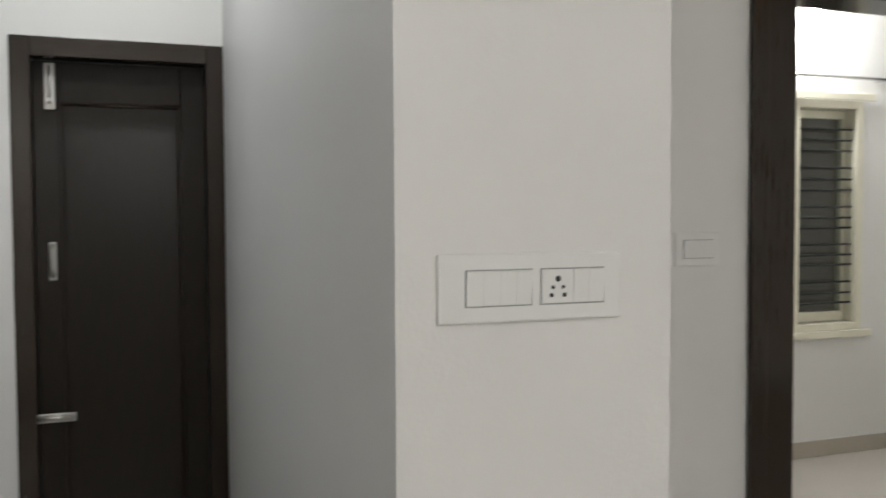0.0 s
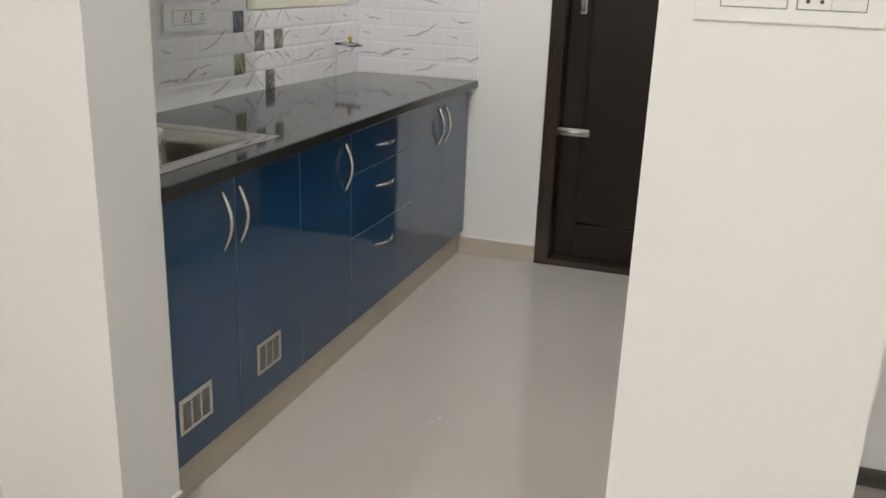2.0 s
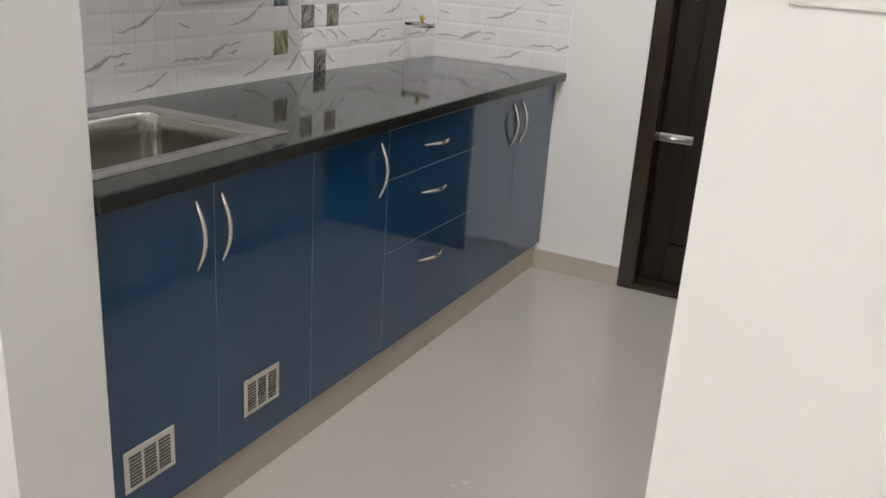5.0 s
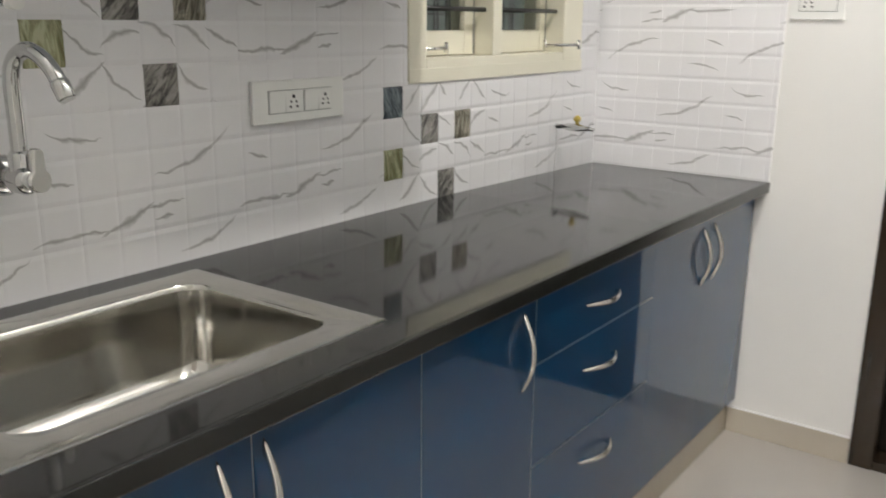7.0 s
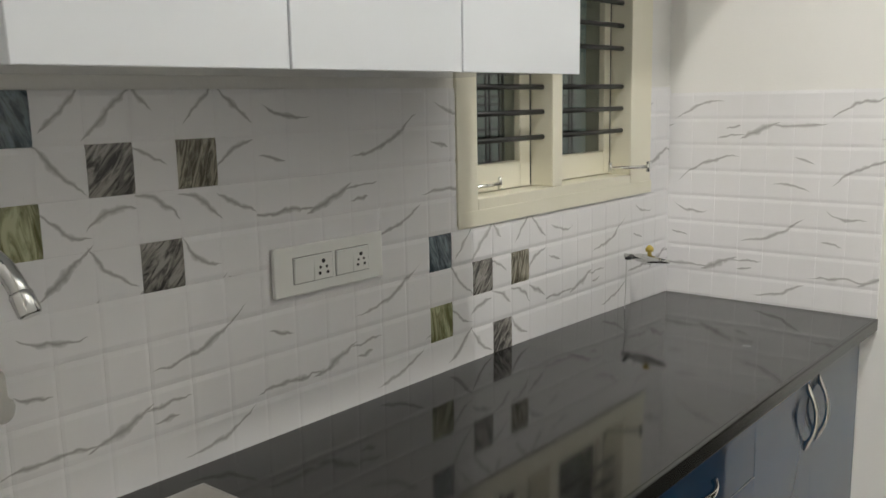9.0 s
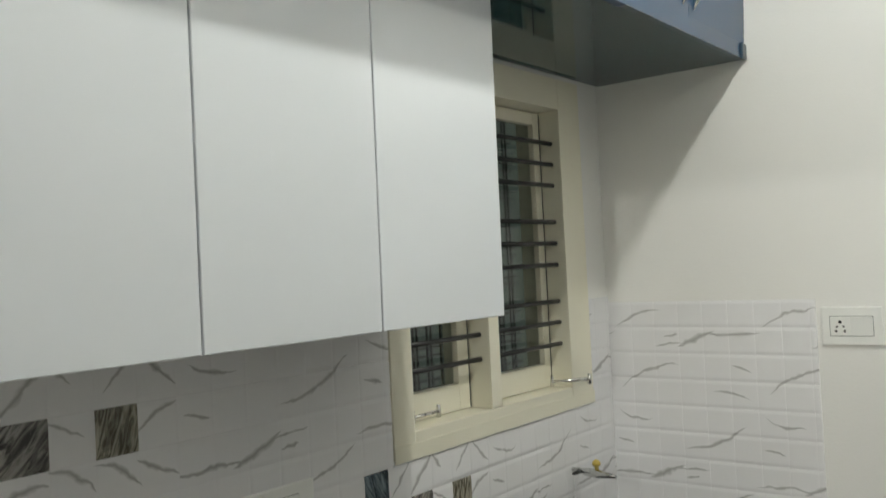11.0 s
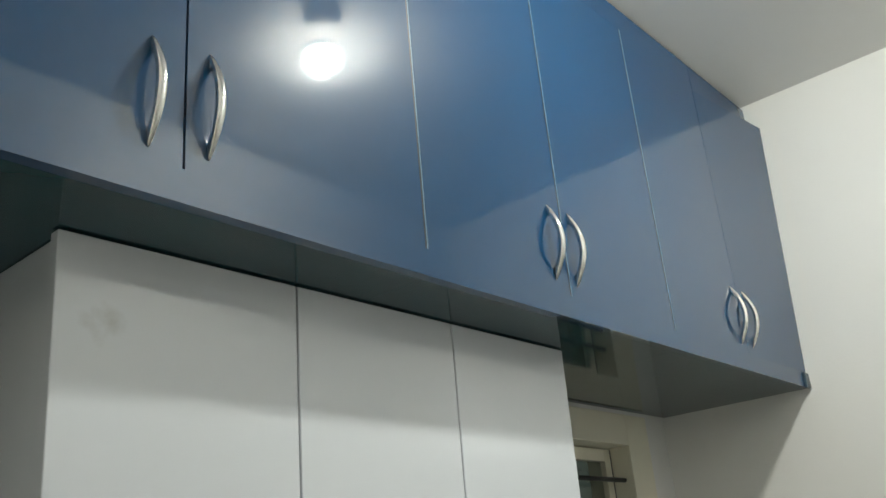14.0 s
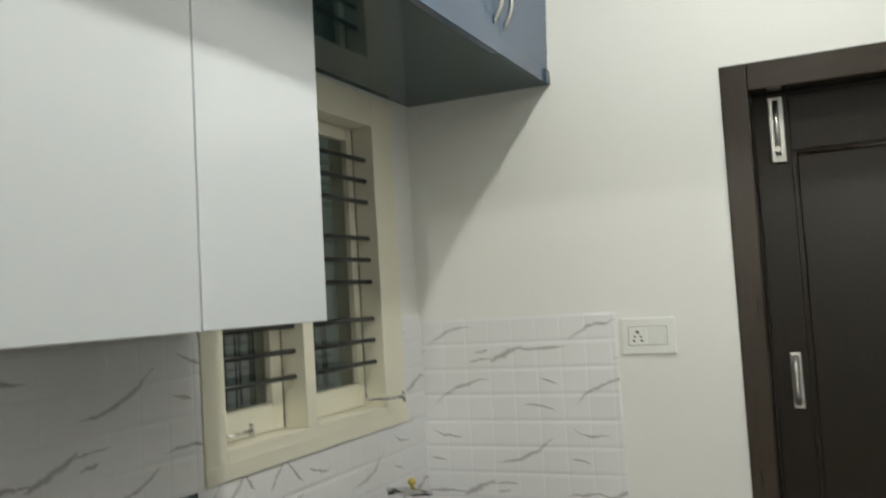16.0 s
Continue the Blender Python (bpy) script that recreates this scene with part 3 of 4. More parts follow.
def sink_tap():
    t = thing("sink_tap", "chrome wall-mounted swan-neck sink tap", "tap")
    y, z = 1.526, 1.092
    part("flange", lathe([(0.034, 0.0), (0.033, 0.006), (0.024, 0.014), (0.016, 0.017)], (0.001, y, z), "X"), CHROME, t)
    part("body", lathe([(0.013, 0.012), (0.014, 0.03), (0.021, 0.036), (0.023, 0.05), (0.023, 0.075), (0.018, 0.085), (0.012, 0.088)], (0.001, y, z), "X"), CHROME, t)
    line = arc([(0.062, y, z + 0.01), (0.062, y, z + 0.08), (0.062, y, z + 0.152), (0.071, y + 0.003, z + 0.184), (0.096, y + 0.010, z + 0.200), (0.122, y + 0.018, z + 0.190),
                (0.142, y + 0.024, z + 0.168), (0.150, y + 0.027, z + 0.152)])
    part("spout", tube(line, [0.0125] * len(line), 18), CHROME, t)
    part("spout_tip", tube([(0.1485, y + 0.0265, z + 0.156), (0.150, y + 0.027, z + 0.153), (0.1605, y + 0.031, z + 0.131), (0.162, y + 0.0315, z + 0.128)], [0.0130, 0.0145, 0.0145, 0.0125], 20), CHROME, t)
    part("collar", lathe([(0.017, 0.0), (0.018, 0.004), (0.018, 0.036), (0.0135, 0.042)], (0.062, y, z + 0.004)), CHROME, t)
    part("lever", keyhole_lever(0.082, y + 0.009, z - 0.001, 0.0185, 0.052), SATIN, t, "satin keyhole-shaped lever")


def angle_valve():
    t = thing("angle_valve", "chrome wall valve with white cap above the sink", "valve")
    y, z = 1.524, 1.375
    part("flange", lathe([(0.026, 0.0), (0.025, 0.005), (0.014, 0.011)], (0.001, y, z), "X"), CHROME, t)
    part("body", lathe([(0.012, 0.008), (0.013, 0.03), (0.019, 0.036), (0.022, 0.05), (0.016, 0.068), (0.006, 0.072)], (0.001, y, z), "X"), CHROME, t)
    part("outlet", lathe([(0.008, 0.0), (0.015, 0.004), (0.015, 0.022), (0.007, 0.026), (0.007, 0.034), (0.009, 0.040), (0.004, 0.046)], (0.045, y, z + 0.012)), PLATE, t, "white plastic cap")
    part("lever", keyhole_lever(0.066, y + 0.012, z - 0.012, 0.0140, 0.043), PLATE, t, "pale keyhole-shaped lever")


sink_tap()
angle_valve()


def gas_valve():
    t = thing("gas_valve", "small steel gas cock with yellow knob and grey hose", "gas valve")
    z = 1.014
    part("pipe", tube([(0.0, 3.324, z), (0.030, 3.324, z)], [0.006, 0.006], 12), CHROME, t)
    part("body", tube([(0.028, 3.316, z), (0.050, 3.314, z), (0.085, 3.310, z), (0.118, 3.304, z), (0.150, 3.298, z)], [0.006, 0.012, 0.013, 0.008, 0.005], 12), CHROME, t)
    part("inlet", tube([(0.030, 3.316, z), (0.032, 3.294, z), (0.034, 3.269, z + 0.003)], [0.007, 0.006, 0.004], 10), IRON, t, "dark inlet nozzle")
    part("knob", lathe([(0.006, 0.0), (0.006, 0.012), (0.011, 0.014), (0.012, 0.022), (0.008, 0.027), (0.004, 0.031)], (0.085, 3.310, z + 0.008), sides=14), BRASS, t, "yellow knob")
    hose = arc([(0.034, 3.271, z + 0.002), (0.036, 3.267, z - 0.045), (0.030, 3.276, z - 0.10), (0.022, 3.286, CZ + 0.004)], 6)
    part("hose", tube(hose, [0.0011] * len(hose), 8), HOSE, t, "thin grey hose")


gas_valve()

# ---- white wall cabinets ----
u = thing("wall_cabinet", "white satin three-door wall cabinet without handles", "cabinet")
WX, W0, W1, WZ = 0.318, 1.487, 2.560, (1.508, 2.143)
part("body", solid(0.002, W0 + 0.008, WZ[0] + 0.003, WX - 0.022, W1 - 0.013, WZ[1]), WHITE_LAM, u)
# the doors have sagged a little on their hinges: each seam as its place at the bottom and at the top
SEAMS = ((1.491, 1.481), (1.8475, 1.8495), (2.198, 2.205), (2.551, 2.559))
for (a0, a1), (b0, b1) in zip(SEAMS, SEAMS[1:]):
    bm = solid(WX - 0.019, 0.0, WZ[0], WX, 1.0, WZ[1] - 0.0005)
    for q in bm.verts:
        up = q.co.z > 1.8
        q.co.y = ((b1 if up else b0) - 0.0016) if q.co.y > 0.5 else ((a1 if up else a0) + 0.0016)
    bmesh.ops.bevel(bm, geom=list(bm.edges), offset=0.0012, segments=1, affect="EDGES")
    part("door", bm, WHITE_LAM, u)

# ---- blue loft cabinets ----
LX, LB = 0.462, 2.145


def warped_door(parent, y0, y1):
    """The last loft door: bowed outwards at its free top corner, under a short fascia."""
    bm, top, n = bmesh.new(), 2.970, 10
    rows = []
    for back in (0.0, 0.017, 0.0):
        grid = []
        for k in range(n + 1):
            s = k / n
            y = y0 + 0.0015 + (y1 - y0 - 0.0025) * s
            grid.append([bm.verts.new((LX - back + s ** 1.1 * (0.001 + 0.038 * h), y, 2.1896 + (top - 2.1896) * h)) for h in (0.0, 0.5, 1.0)])
        rows.append(grid)
    f, r, face = rows
    for k in range(n):
        for h in (0, 1):
            bm.faces.new((face[k][h], face[k + 1][h], face[k + 1][h + 1], face[k][h + 1])).smooth = True
            bm.faces.new((r[k][h], r[k][h + 1], r[k + 1][h + 1], r[k + 1][h]))
        bm.faces.new((f[k][0], r[k][0], r[k + 1][0], f[k + 1][0]))
        bm.faces.new((f[k][2], f[k + 1][2], r[k + 1][2], r[k][2]))
    for k in (0, n):
        for h in (0, 1):
            bm.faces.new((f[k][h], f[k][h + 1], r[k][h + 1], r[k][h]))
    part("fascia", solid(LX - 0.018, y0 + 0.0015, top + 0.001, LX, y1 - 0.0015, CEIL_Z - 0.012), BLUE, parent)
    return part("door", bm, BLUE, parent)


seams = (1.192, 1.560, 1.991, 2.392, 2.805, 3.205, 3.598)
for i in range(0, 6, 2):
    a, b = seams[i], seams[i + 2]
    u = thing("loft_cabinet", "glossy blue two-door loft cabinet under the ceiling", "cabinet", "blue loft cabinets")
    part("body", solid(0.002, a + 0.0006, LB + 0.004, LX - 0.0195, b - 0.0006, CEIL_Z - 0.002), CARCASS, u)
    part("rail", solid(LX - 0.019, a, LB, LX, b, 2.1896), BLUE, u)
    part("underside", solid(0.002, a + 0.0004, LB, LX - 0.0195, b - 0.0004, LB + 0.0036), UNDER, u, "dark glossy underside panel")
    m = seams[i + 1]
    for y0, y1, hy in ((a, m, m - (0.048 if i == 0 else 0.036)), (m, b, m + 0.034)):
        if y1 > 3.5:
            d = warped_door(u, y0, y1)
        else:
            d = front("door", u, y0, y1 - (0.002 if y1 == 1.560 else 0), 2.1881, 2.985, LX, edge=BLUE_EDGE if 1.6 < y1 < 3.0 else None, bevel=0.0)
            part("fascia", solid(LX - 0.018, y0, 2.9838, LX, y1, CEIL_Z - 0.012), BLUE, u)
            if 1.6 < y1 < 3.0:
                # no open seam here: a dark strip on the door draws its shade
                part("seam_shade", solid(LX - 0.004, y1 - 0.0055, 2.190, LX + 0.0003, y1 - 0.0025, 2.983), CARCASS, d, "dark strip drawn as the shaded seam beside the edge band")
        low = 0.012 if i == 0 and y0 == a else 0.003
        bow_handle(d, LX, hy - (0.012 if i == 2 else 0.0), 2.215 - low, 2.368 - low)
trim = thing("cabinet_trim", "small blue-grey end block at the loft cabinet corner", "trim")
part("foot_block", solid(LX - 0.002, 3.566, LB - 0.002, LX + 0.007, 3.599, LB + 0.0416, 0.002, 1), BLUE_GREY, trim)

# ---- switch plates ----
def switch_plate(label, origin, across, out, w, h, inserts, group=""):
    """A moulded plate with framed inserts: each (start, kinds...), kinds rocker or socket. The plate lies in across/up, facing out."""
    a, o, up = Vector(across), Vector(out), Vector((0, 0, 1))
    s = thing("switch_plate", label, "switch", group)
    m = Matrix(((a.x, up.x, o.x, origin[0]), (a.y, up.y, o.y, origin[1]), (a.z, up.z, o.z, origin[2]), (0, 0, 0, 1)))

    def put(name, bm, mat, parent, lab=""):
        bmesh.ops.transform(bm, matrix=m, verts=bm.verts)
        bmesh.ops.recalc_face_normals(bm, faces=bm.faces)
        return part(name, bm, mat, parent, lab)

    plate = put("cover", solid(-w / 2, -h / 2, 0, w / 2, h / 2, 0.009, 0.003, 2), PLATE, s)
    for x0, ih, kinds in inserts:
        x = x0
        total = sum(k[1] for k in kinds)
        # raised grey pad; its colour gives the shade of the gap round the insert
        put("recess_shade", solid(x0 - 0.0016, -ih / 2 - 0.0016, 0.0080, x0 + total + 0.0016, ih / 2 + 0.0016, 0.0094), PLATE_DARK, plate, "grey pad coloured as the shade in the gap round the insert")
        for kind, kw in kinds:
            if kind == "rocker":
                bm = solid(x + 0.00004, -ih / 2, 0.0085, x + kw - 0.00004, ih / 2, 0.0125, 0.0005, 1)
                for q in bm.verts:
                    if q.co.z > 0.011:
                        q.co.z += 0.0014 * (q.co.y / (ih / 2))
                put("rocker", bm, PLATE, plate)
            else:
                sock = put("socket", solid(x + 0.0004, -ih / 2, 0.0085, x + kw - 0.0004, ih / 2, 0.0118, 0.0006, 1), PLATE, plate)
                cx, k = x + kw / 2, min(kw, ih) / 0.045
                for dx, dy, r in ((0, 0.010, 0.0040), (-0.0075, -0.001, 0.0026), (0.0075, -0.001, 0.0026), (-0.0095, -0.0115, 0.0030), (0.0095, -0.0115, 0.0030)):
                    bm = bmesh.new()
                    bmesh.ops.create_cone(bm, cap_ends=True, segments=14, radius1=r * k, radius2=r * k, depth=0.0012, matrix=Matrix.Translation((cx + dx * k, dy * k, 0.0121)))
                    put("pin_hole", bm, IRON, sock)
            x += kw
    return s


switch_plate("white switch plate with rockers and a socket on the pier", (1.8435, 0.985, 1.3405), (1, 0, 0), (0, -1, 0), 0.258, 0.088,
             ((-0.092, 0.044, [("rocker", 0.0223)] * 4), (0.0115, 0.044, [("socket", 0.045), ("rocker", 0.0225), ("rocker", 0.0225)])))
switch_plate("white twin power socket plate on marble tiles", (0.004, 2.180, 1.170), (0, 1, 0), (1, 0, 0), 0.270, 0.090,
             ((-0.092, 0.046, [("rocker", 0.046), ("socket", 0.046)]), (0.010, 0.046, [("rocker", 0.042), ("socket", 0.042)])))
switch_plate("small white socket plate beside the tiled wall", (0.700, FAR, 1.400), (1, 0, 0), (0, -1, 0), 0.150, 0.100,
             ((-0.052, 0.050, [("socket", 0.050), ("rocker", 0.054)]),))
switch_plate("white switch plate on the wall by the bedroom door", (2.869, 2.05, 1.333), (1, 0, 0), (0, -1, 0), 0.15, 0.095,
             ((-0.048, 0.050, [("rocker", 0.096)]),))

# ---- kitchen end door ----
FRAME_Y = FAR - 0.010
d1 = tagged(new("door_1"), "closed dark-stained wooden door with steel bolts", "door", kind="structure")
part("jamb", solid(DX0, FRAME_Y, 0, DX0 + 0.070, FAR + 0.13, DZ, 0.004), WOOD, d1)
part("jamb", solid(DX1 - 0.066, FRAME_Y, 0, DX1, FAR + 0.13, DZ, 0.004), WOOD, d1)
part("head", solid(DX0 + 0.070, FRAME_Y, DZ - 0.075, DX1 - 0.066, FAR + 0.13, DZ, 0.004), WOOD_LEVEL, d1)
part("threshold", solid(DX0 + 0.070, FRAME_Y + 0.004, 0, DX1 - 0.066, FAR + 0.13, 0.030, 0.003), WOOD_LEVEL, d1)
LY, L0, L1 = 3.690, DX0 + 0.071, DX1 - 0.067
leaf = part("leaf", solid(L0, LY + 0.008, 0.032, L1, LY + 0.036, DZ - 0.077), WOOD_LEAF, d1)
for n, b in (("stile", (L0, 0.032, 1.105, DZ - 0.077)), ("stile", (1.560, 0.032, L1, DZ - 0.077)), ("rail", (1.1055, 1.880, 1.5595, DZ - 0.077)), ("rail", (1.1055, 0.032, 1.5595, 0.190))):
    part(n, solid(b[0], LY, b[1], b[2], LY + 0.0078, b[3], 0.003), WOOD_LEAF, leaf)
part("panel", solid(1.116, LY + 0.003, 0.201, 1.549, LY + 0.0078, 1.869, 0.004, 1), WOOD_LEAF, leaf)
bm = bmesh.new()
box(bm, 1.054, LY - 0.012, 1.850, 1.092, LY, 2.030, 0.003)
bolt = part("tower_bolt", bm, HARDWARE, d1, "long steel tower bolt")
part("bolt_rod", tube([(1.073, LY - 0.011, 1.87), (1.073, LY - 0.011, 2.02)], [0.008, 0.008], 10), HARDWARE, bolt)
part("bolt_knob", tube([(1.073, LY - 0.012, 1.885), (1.073, LY - 0.034, 1.885)], [0.006, 0.008], 10), HARDWARE, bolt)
h = part("pull_handle", solid(1.058, LY - 0.006, 1.185, 1.086, LY, 1.335, 0.003), HARDWARE, d1, "steel pull handle")
line = arc([(1.072, LY - 0.004, 1.20), (1.072, LY - 0.034, 1.222), (1.072, LY - 0.036, 1.262), (1.072, LY - 0.034, 1.302), (1.072, LY - 0.004, 1.322)], 5)
part("grip", tube(line, [0.009] * len(line), 10), HARDWARE, h)
al = part("sliding_bolt", solid(0.998, LY - 0.008, 0.625, 1.145, LY, 0.660, 0.003), HARDWARE, d1, "horizontal steel sliding bolt")
part("bolt_rod", tube([(0.985, LY - 0.015, 0.643), (1.140, LY - 0.015, 0.643)], [0.009, 0.009], 12), HARDWARE, al)
for z in (0.201, 1.871):
    part("moulding", tube([(1.118, LY + 0.001, z), (1.547, LY + 0.001, z)], [0.0045, 0.0045], 12), WOOD, leaf, "glossy panel moulding")

# ---- kitchen window ----
w1 = tagged(new("window_1"), "cream-painted window with black security bars at night", "window", kind="structure")
IY = ((2.640, 2.945), (2.990, 3.348))
IZ = (1.245, 2.045)
fr = part("window_frame", solid(-0.15, WY0, WZ0, 0.0015, IY[0][0], WZ1, 0.003), CREAM, w1)
part("jamb", solid(-0.15, IY[1][1], WZ0, 0.0015, WY1, WZ1, 0.003), CREAM, fr)
part("mullion", solid(-0.15, IY[0][1], IZ[0], 0.0012, IY[1][0], IZ[1], 0.003), CREAM, fr)
part("head", solid(-0.15, IY[0][0], IZ[1], 0.0015, IY[1][1], WZ1, 0.003), CREAM, fr)
part("sill_rail", solid(-0.15, IY[0][0], WZ0, 0.0015, IY[1][1], IZ[0], 0.003), CREAM, fr)
part("window_sill", solid(0.0018, WY0 - 0.002, WZ0 - 0.006, 0.0045, WY1 + 0.002, WZ0 + 0.030, 0.001), CREAM, w1)
ROD_Z = [1.950, 1.889, 1.828, 1.722, 1.660, 1.598, 1.493, 1.432, 1.370]
for y0, y1 in IY:
    sx, sw = -0.065, 0.048 if y0 < 2.9 else 0.036
    s = part("sash", solid(sx - 0.03, y0 + 0.002, IZ[0] + 0.002, sx, y0 + 0.050, IZ[1] - 0.002, 0.003), CREAM, w1)
    part("stile", solid(sx - 0.03, y1 - sw, IZ[0] + 0.002, sx, y1 - 0.002, IZ[1] - 0.002, 0.003), CREAM, s)
    part("bottom_rail", solid(sx - 0.03, y0 + 0.050, IZ[0] + 0.002, sx, y1 - sw, IZ[0] + 0.068, 0.003), CREAM, s)
    part("top_rail", solid(sx - 0.03, y0 + 0.050, IZ[1] - 0.038, sx, y1 - sw, IZ[1] - 0.002, 0.003), CREAM, s)
    p = part("pane", solid(sx - 0.020, y0 + 0.046, IZ[0] + 0.064, sx - 0.016, y1 - sw + 0.004, IZ[1] - 0.034), PANE, s, "dark glass pane")
    # shade of the hinge-side gap, laid on the sash as a black strip
    part("sash_shade", solid(sx + 0.0003, y1 - 0.0055, IZ[0] + 0.004, sx + 0.0012, y1 - 0.0022, IZ[1] - 0.004), IRON, s, "black strip drawn as the shaded gap at the hinge side")
    for z in ROD_Z:
        part("bar", tube([(-0.030, y0 - 0.005, z), (-0.030, y1 + 0.004, z)], [0.0065, 0.0065], 10), IRON, w1)
    a, b = (y0 + 0.03, y0 + 0.125) if y0 < 2.9 else (y1 - 0.06, y1 + 0.016)
    stay = part("stay", tube([(-0.030, a, 1.266), (-0.030 if y0 < 2.9 else 0.048, b, 1.268)], [0.0045, 0.0045], 8), SATIN, w1, "steel window stay")
    for q, xq in ((a, -0.030), (b, -0.030 if y0 < 2.9 else 0.048)):
        part("peg", tube([(xq, q, 1.254), (xq, q, 1.283)], [0.006, 0.005], 8), SATIN, stay)
# grille outside and the dark shaft wall beyond it
g = thing("outer_grille", "dark steel lattice grille outside the kitchen window", "grille")
for i in range(34):
    y = 2.50 + (i // 2) * 0.062 + (i % 2) * 0.017
    part("upright", solid(-0.300, y, 1.05, -0.295, y + 0.005, 2.25), IRON, g)
for i in range(26):
    z = 1.08 + (i // 2) * 0.092 + (i % 2) * 0.022
    part("crossbar", solid(-0.3005, 2.46, z, -0.199, 3.55, z + 0.005) if i in (0, 25) else solid(-0.306, 2.46, z, -0.3005, 3.55, z + 0.006), IRON, g)
SHAFT = material("weathered_shaft_plaster", (0.15, 0.19, 0.178), 0.8, second=(0.22, 0.265, 0.245), scale=4, amount=0.6, bump=0.3)
setting("backdrop_shaft_wall", solid(-1.75, -1.0, -0.1, -1.6, 6.5, 3.6), SHAFT, "dark neighbouring wall outside the window", "wall")

# ---- bedroom doorway and window ----
d2 = tagged(new("door_2"), "dark-stained wooden bedroom door frame with no leaf in view", "door frame", kind="structure")
part("jamb", solid(BX0, 2.030, 0, BX0 + 0.150, 2.20, 2.13, 0.006), WOOD, d2)
part("stop", solid(BX0 - 0.012, 2.020, 0, BX0 + 0.046, 2.0298, 2.13, 0.003), WOOD, d2)
part("jamb", solid(BX1 - 0.10, 2.030, 0, BX1, 2.20, 2.13, 0.006), WOOD, d2)
part("head", solid(BX0 + 0.150, 2.030, 2.078, BX1 - 0.10, 2.20, 2.13, 0.006), WOOD_LEVEL, d2)
part("strike", solid(BX0 + 0.150, 2.10, 0.80, BX0 + 0.158, 2.13, 0.83, 0.002), IRON, d2, "small dark strike plate")

w2 = tagged(new("window_2"), "cream-painted bedroom window with dark bars", "window", kind="structure")
K0, K1, Z0, Z1 = 4.995, 5.412, 0.783, 2.044
KL = VX0 + 0.05
fr = part("window_frame", solid(VX0, 4.010, VZ0, KL, 4.17, VZ1, 0.003), CREAM, w2)
part("jamb", solid(K1, 4.010, VZ0, VX1, 4.17, VZ1, 0.003), CREAM, fr)
part("head", solid(KL, 4.010, Z1, K1, 4.17, VZ1, 0.003), CREAM, fr)
part("sill_rail", solid(KL, 4.010, VZ0, K1, 4.17, Z0, 0.003), CREAM, fr)
part("window_sill", solid(VX0 - 0.05, 3.985, VZ0 - 0.045, VX1 + 0.06, 4.0095, VZ0 - 0.001, 0.005), CREAM, w2)
part("hood", solid(VX0 - 0.05, 3.995, VZ1 + 0.001, VX1 + 0.08, 4.0095, VZ1 + 0.045, 0.004), CREAM, w2)
s = part("sash", solid(5.392, 4.10, Z0 + 0.002, K1 - 0.002, 4.13, Z1 - 0.002, 0.003), CREAM, w2)
part("top_rail", solid(KL + 0.002, 4.10, Z1 - 0.050, 5.392, 4.13, Z1 - 0.002, 0.003), CREAM, s)
part("bottom_rail", solid(KL + 0.002, 4.10, Z0 + 0.002, 5.392, 4.13, Z0 + 0.06, 0.003), CREAM, s)
part("pane", solid(KL + 0.002, 4.112, Z0 + 0.058, 5.394, 4.116, Z1 - 0.048), PANE, s, "dark glass pane")
for z in (1.925, 1.863, 1.800, 1.700, 1.632, 1.568, 1.470, 1.405, 1.345, 1.247, 1.185, 1.126, 1.024, 0.959, 0.900):
    part("bar", tube([(KL - 0.004, 4.050, z), (K1 + 0.004, 4.050, z)], [0.0065, 0.0065], 8), IRON, w2)
# added backdrop beyond the bedroom pane, brown so that the glass reads brown
BROWN = material("brown_backdrop", (0.16, 0.13, 0.10), 0.8, second=(0.22, 0.18, 0.14), scale=4, amount=0.6, bump=0.3)
setting("backdrop_bedroom", solid(3.5, 5.4, -0.1, 8.0, 5.5, 3.4), BROWN, "brown backdrop added outside the bedroom window to tint its pane", "wall")

r = thing("curtain_rod", "bare steel curtain rod with end bracket above the window", "curtain rod")
part("rod", tube([(4.60, 3.945, 2.215), (5.60, 3.945, 2.215)], [0.009, 0.009], 12), SATIN, r)
part("finial", lathe([(0.006, 0.0), (0.022, 0.006), (0.026, 0.020), (0.022, 0.036), (0.006, 0.044)], (5.600, 3.945, 2.215), "X", 16), IRON, r, "dark end knob")
part("bracket", solid(5.555, 3.945, 2.205, 5.567, 4.019, 2.225), SATIN, r)


# ---- lamps ----
def bulb_lamp(label, at, axis, mat, name="bulb_lamp"):
    """A plain bulb in a short white holder; axis says which way it grows from its base."""
    s = thing(name, label, "lamp")
    turn = {"down": Matrix.Rotation(radians(180), 4, "X"), "out": Matrix.Rotation(radians(90), 4, "X")}[axis]
    m = Matrix.Translation(at) @ turn

    def put(n, profile, mt, lab=""):
        bm = lathe(profile, (0, 0, 0), sides=16)
        bmesh.ops.transform(bm, matrix=m, verts=bm.verts)
        ob = part(n, bm, mt, s, lab)
        return ob

    put("holder", [(0.045, 0.0), (0.044, 0.010), (0.024, 0.016), (0.022, 0.030), (0.015, 0.033)], PLATE)
    b = put("bulb", [(0.016, 0.0335), (0.034, 0.040), (0.048, 0.058), (0.052, 0.078), (0.048, 0.098), (0.034, 0.116), (0.016, 0.124), (0.003, 0.126)], mat, "glowing bulb")
    return s


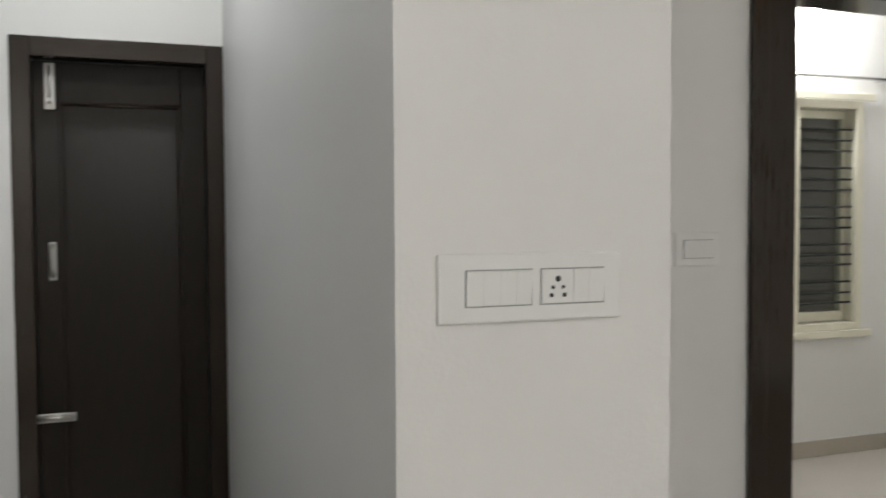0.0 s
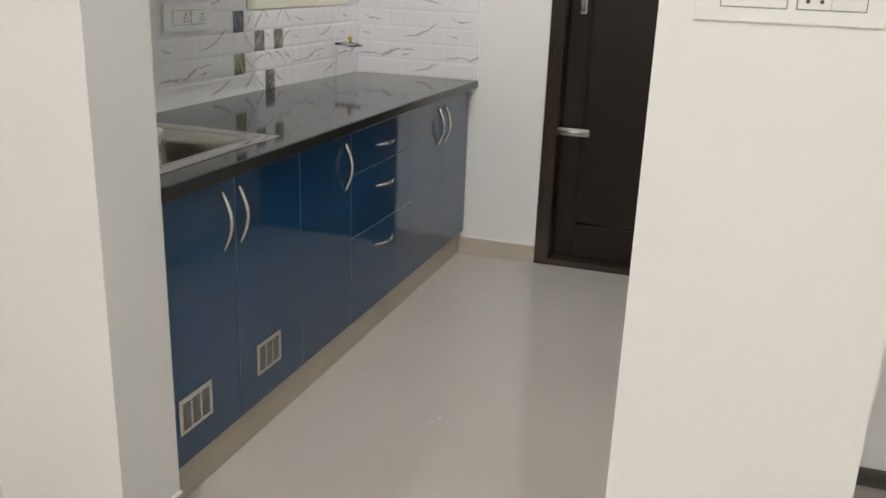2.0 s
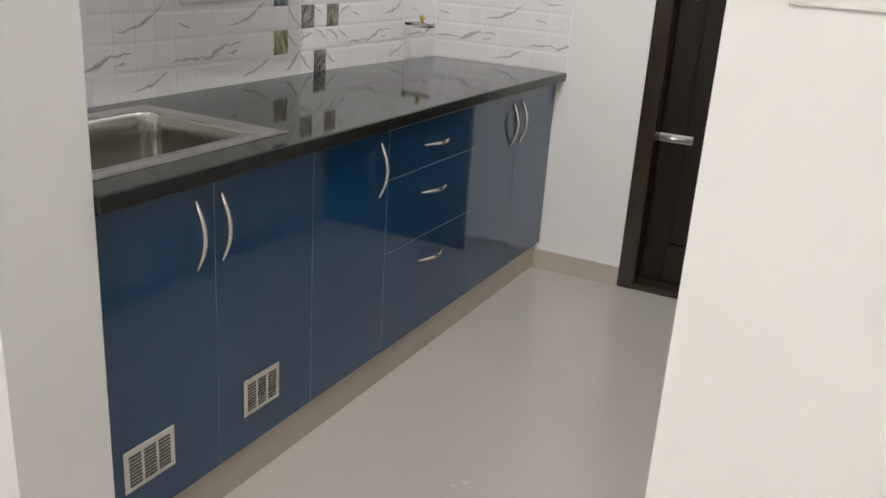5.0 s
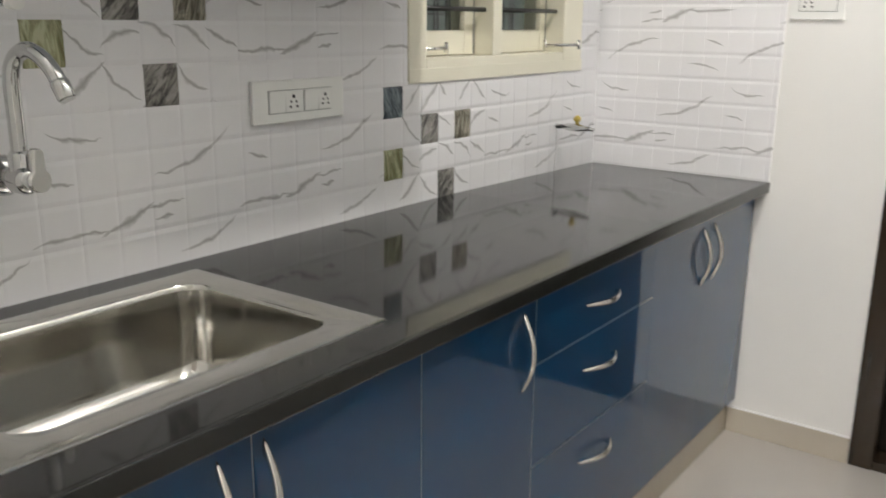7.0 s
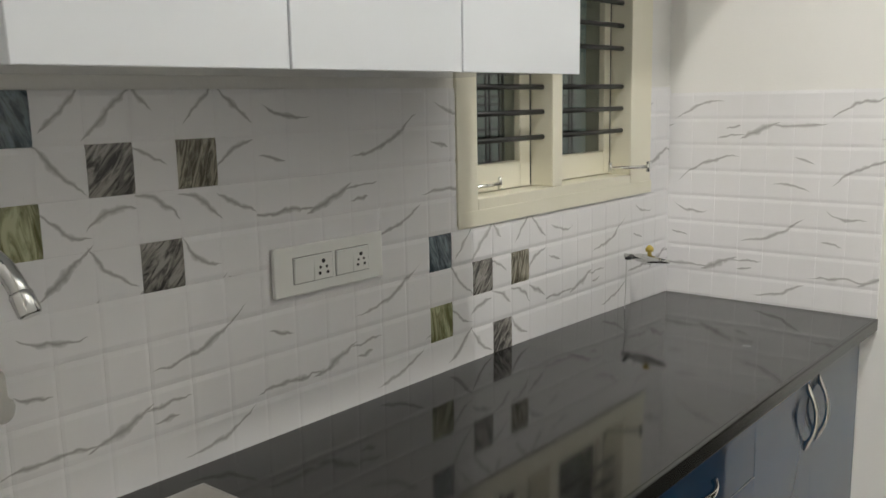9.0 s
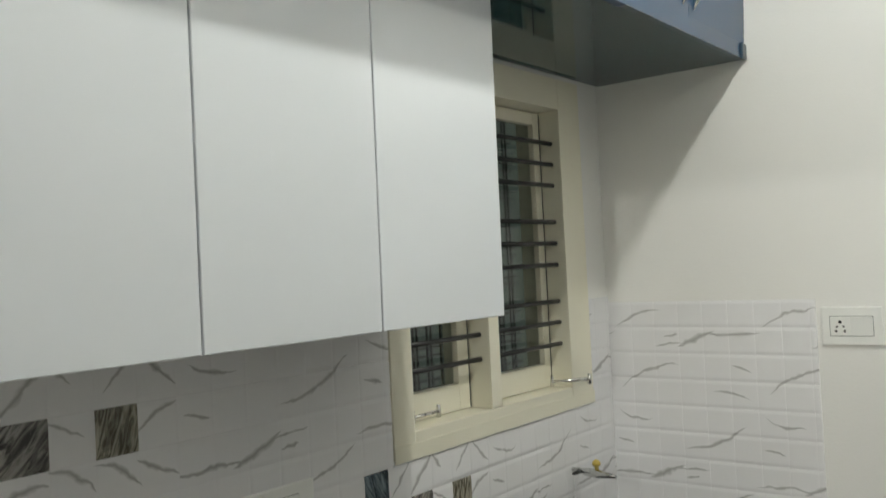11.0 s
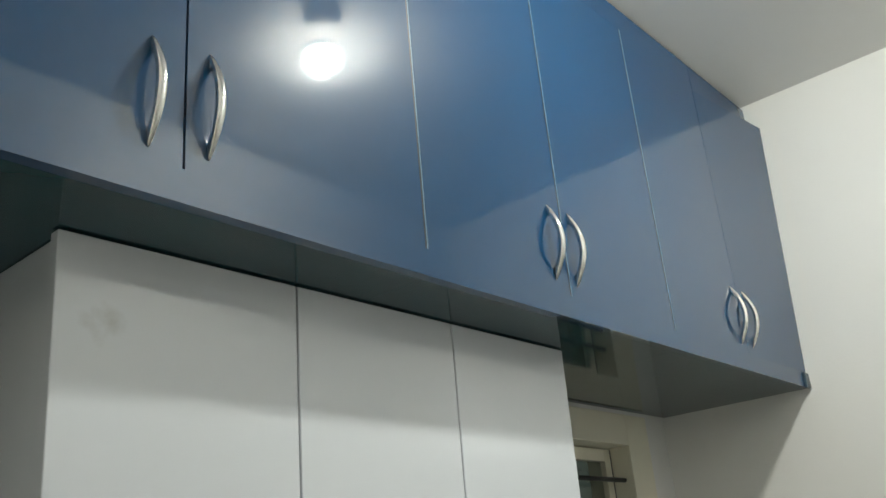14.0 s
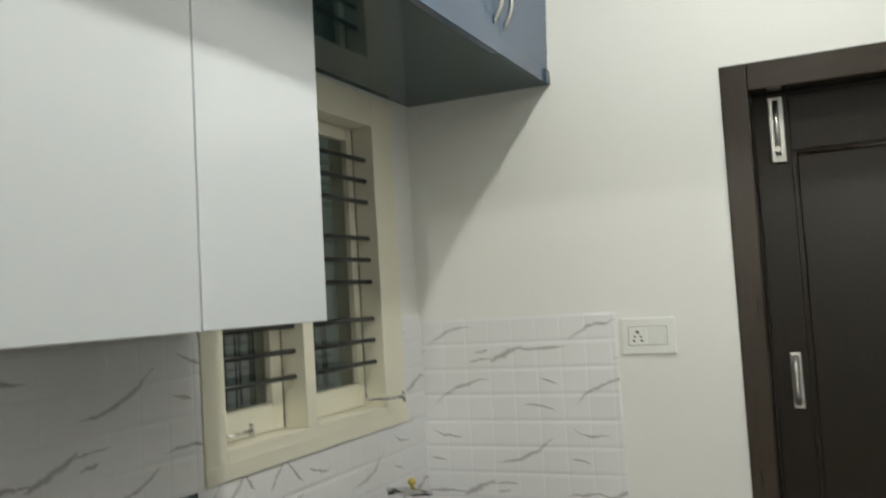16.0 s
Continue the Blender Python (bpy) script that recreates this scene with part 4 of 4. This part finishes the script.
c = thing("ceiling_downlight", "lit round white downlight on the kitchen ceiling", "lamp")
part("rim", lathe([(0.056, 0.0), (0.056, -0.004), (0.053, -0.008), (0.0470, -0.008), (0.0470, -0.002), (0.01, -0.002)], KITCHEN_LAMP), PLATE, c, "white rim")
part("diffuser", lathe([(0.044, -0.0025), (0.046, -0.014), (0.045, -0.028), (0.040, -0.041), (0.031, -0.051), (0.018, -0.057), (0.004, -0.059)], KITCHEN_LAMP, sides=20), BULB, c, "glowing domed diffuser")
bulb_lamp("lit warm bulb in a holder on the hall ceiling", HALL_LAMP, "down", BULB_WARM)
bulb_lamp("lit bulb in a holder on the bedroom wall", BED_LAMP, "out", BULB_BED)
c = thing("ceiling_hook_cover", "grey round cover plate on the kitchen ceiling", "cover plate")
part("cover", lathe([(0.044, 0.0), (0.043, -0.006), (0.036, -0.010), (0.006, -0.011)], (1.005, 2.290, CEIL_Z - 0.001)), RUBBER, c)

# ---- wall tiles, cell by cell ----
TP, TH, TPN = 0.0742, 0.0775, 0.0745


def tile_mesh(name, w, h, mat, axis):
    """A pillowed tile cell, flat in the middle with sloping rims; origin at its lower corner on the wall."""
    g, s, v, d = 0.0001, 0.0060, 0.0090, 0.0030
    bm = bmesh.new()
    us, ws = (g, s, w - s, w - g), (g, v, h - v, h - g)

    def at(u, q, o):
        return bm.verts.new((o, u, q) if axis == "x" else (u, -o, q))

    top = [[at(u, q, d - (0.0006 if i in (0, 3) else 0) - (0.0014 if j in (0, 3) else 0)) for j, q in enumerate(ws)] for i, u in enumerate(us)]
    for i in range(3):
        for j in range(3):
            bm.faces.new((top[i][j], top[i + 1][j], top[i + 1][j + 1], top[i][j + 1]))
    rim = [(0, 0), (1, 0), (2, 0), (3, 0), (3, 1), (3, 2), (3, 3), (2, 3), (1, 3), (0, 3), (0, 2), (0, 1)]
    low = [at(us[i], ws[j], -0.003) for i, j in rim]
    for k in range(12):
        (i, j), (m, n) = rim[k], rim[(k + 1) % 12]
        bm.faces.new((top[i][j], low[k], low[(k + 1) % 12], top[m][n]))
    bmesh.ops.recalc_face_normals(bm, faces=bm.faces)
    return mesh_of(name, bm, mat)


def tile(me, at, parent):
    ob = new("tile", me)
    ob.location = at
    ob.parent = parent
    return ob


grout = part("grout", solid(-0.0055, TW0 + 0.001, CZ, -0.0035, WY0 - 0.0026, 1.4905), GROUT, wall_west)
part("grout", solid(-0.0055, WY0 - 0.0026, CZ, -0.0035, FAR - 0.001, WZ0 - 0.0066), GROUT, wall_west)
part("grout", solid(-0.0055, WY1 + 0.0026, WZ0 - 0.0066, -0.0035, FAR - 0.001, 1.4905), GROUT, wall_west)
prints = {(0, 7): "blue", (0, 5): "green", (2, 6): "grey", (4, 6): "brown", (3, 4): "grey",
          (12, 3): "blue", (12, 1): "green", (14, 2): "grey", (16, 2): "brown", (15, 0): "grey"}
shapes = {}
j0, base = 1.580, 0.8705
for j in range(-6, 28):
    for k in range(8):
        y0, y1 = max(j0 + j * TP, TW0 + 0.001), min(j0 + (j + 1) * TP, FAR - 0.001)
        z0, z1 = base + k * TH if k else CZ + 0.0004, base + (k + 1) * TH
        if y1 - y0 < 0.012:
            continue
        if y1 > WY0 - 0.0026 and y0 < WY1 + 0.0026 and z1 > WZ0 - 0.0066:
            if y0 < WY0 - 0.0026:
                y1 = WY0 - 0.0026
            elif y1 > WY1 + 0.0026:
                y0 = WY1 + 0.0026
            else:
                z1 = WZ0 - 0.0066
            if z1 - z0 < 0.012 or y1 - y0 < 0.012:
                continue
        arched = (0 <= j < 6 and k > 3) or (12 <= j < 18 and k < 4)
        mat = DECO[prints[(j, k)]] if (j, k) in prints else TILE_ARCH if arched else TILE_W
        key = (round(y1 - y0, 4), round(z1 - z0, 4), mat.name)
        if key not in shapes:
            shapes[key] = tile_mesh("tile", y1 - y0, z1 - z0, mat, "x")
        tile(shapes[key], (-0.003, y0, z0), wall_west)
part("grout", solid(0.001, FAR - 0.0025, CZ, 0.610, FAR - 0.0005, 1.471), GROUT, wall_north)
shapes = {}
for j in range(9):
    for k in range(8):
        x0, x1 = (0.0 if j else -0.0025) + j * TPN, min((j + 1) * TPN, 0.612)
        z0 = 0.8585 + k * 0.0767
        if x1 - x0 < 0.008:
            continue
        key = (round(x1 - x0, 4), k > 3)
        if key not in shapes:
            shapes[key] = tile_mesh("tile", x1 - x0, 0.0767, TILE_NT if k > 3 else TILE_N, "y")
        tile(shapes[key], (x0, FAR - 0.003, z0), wall_north)
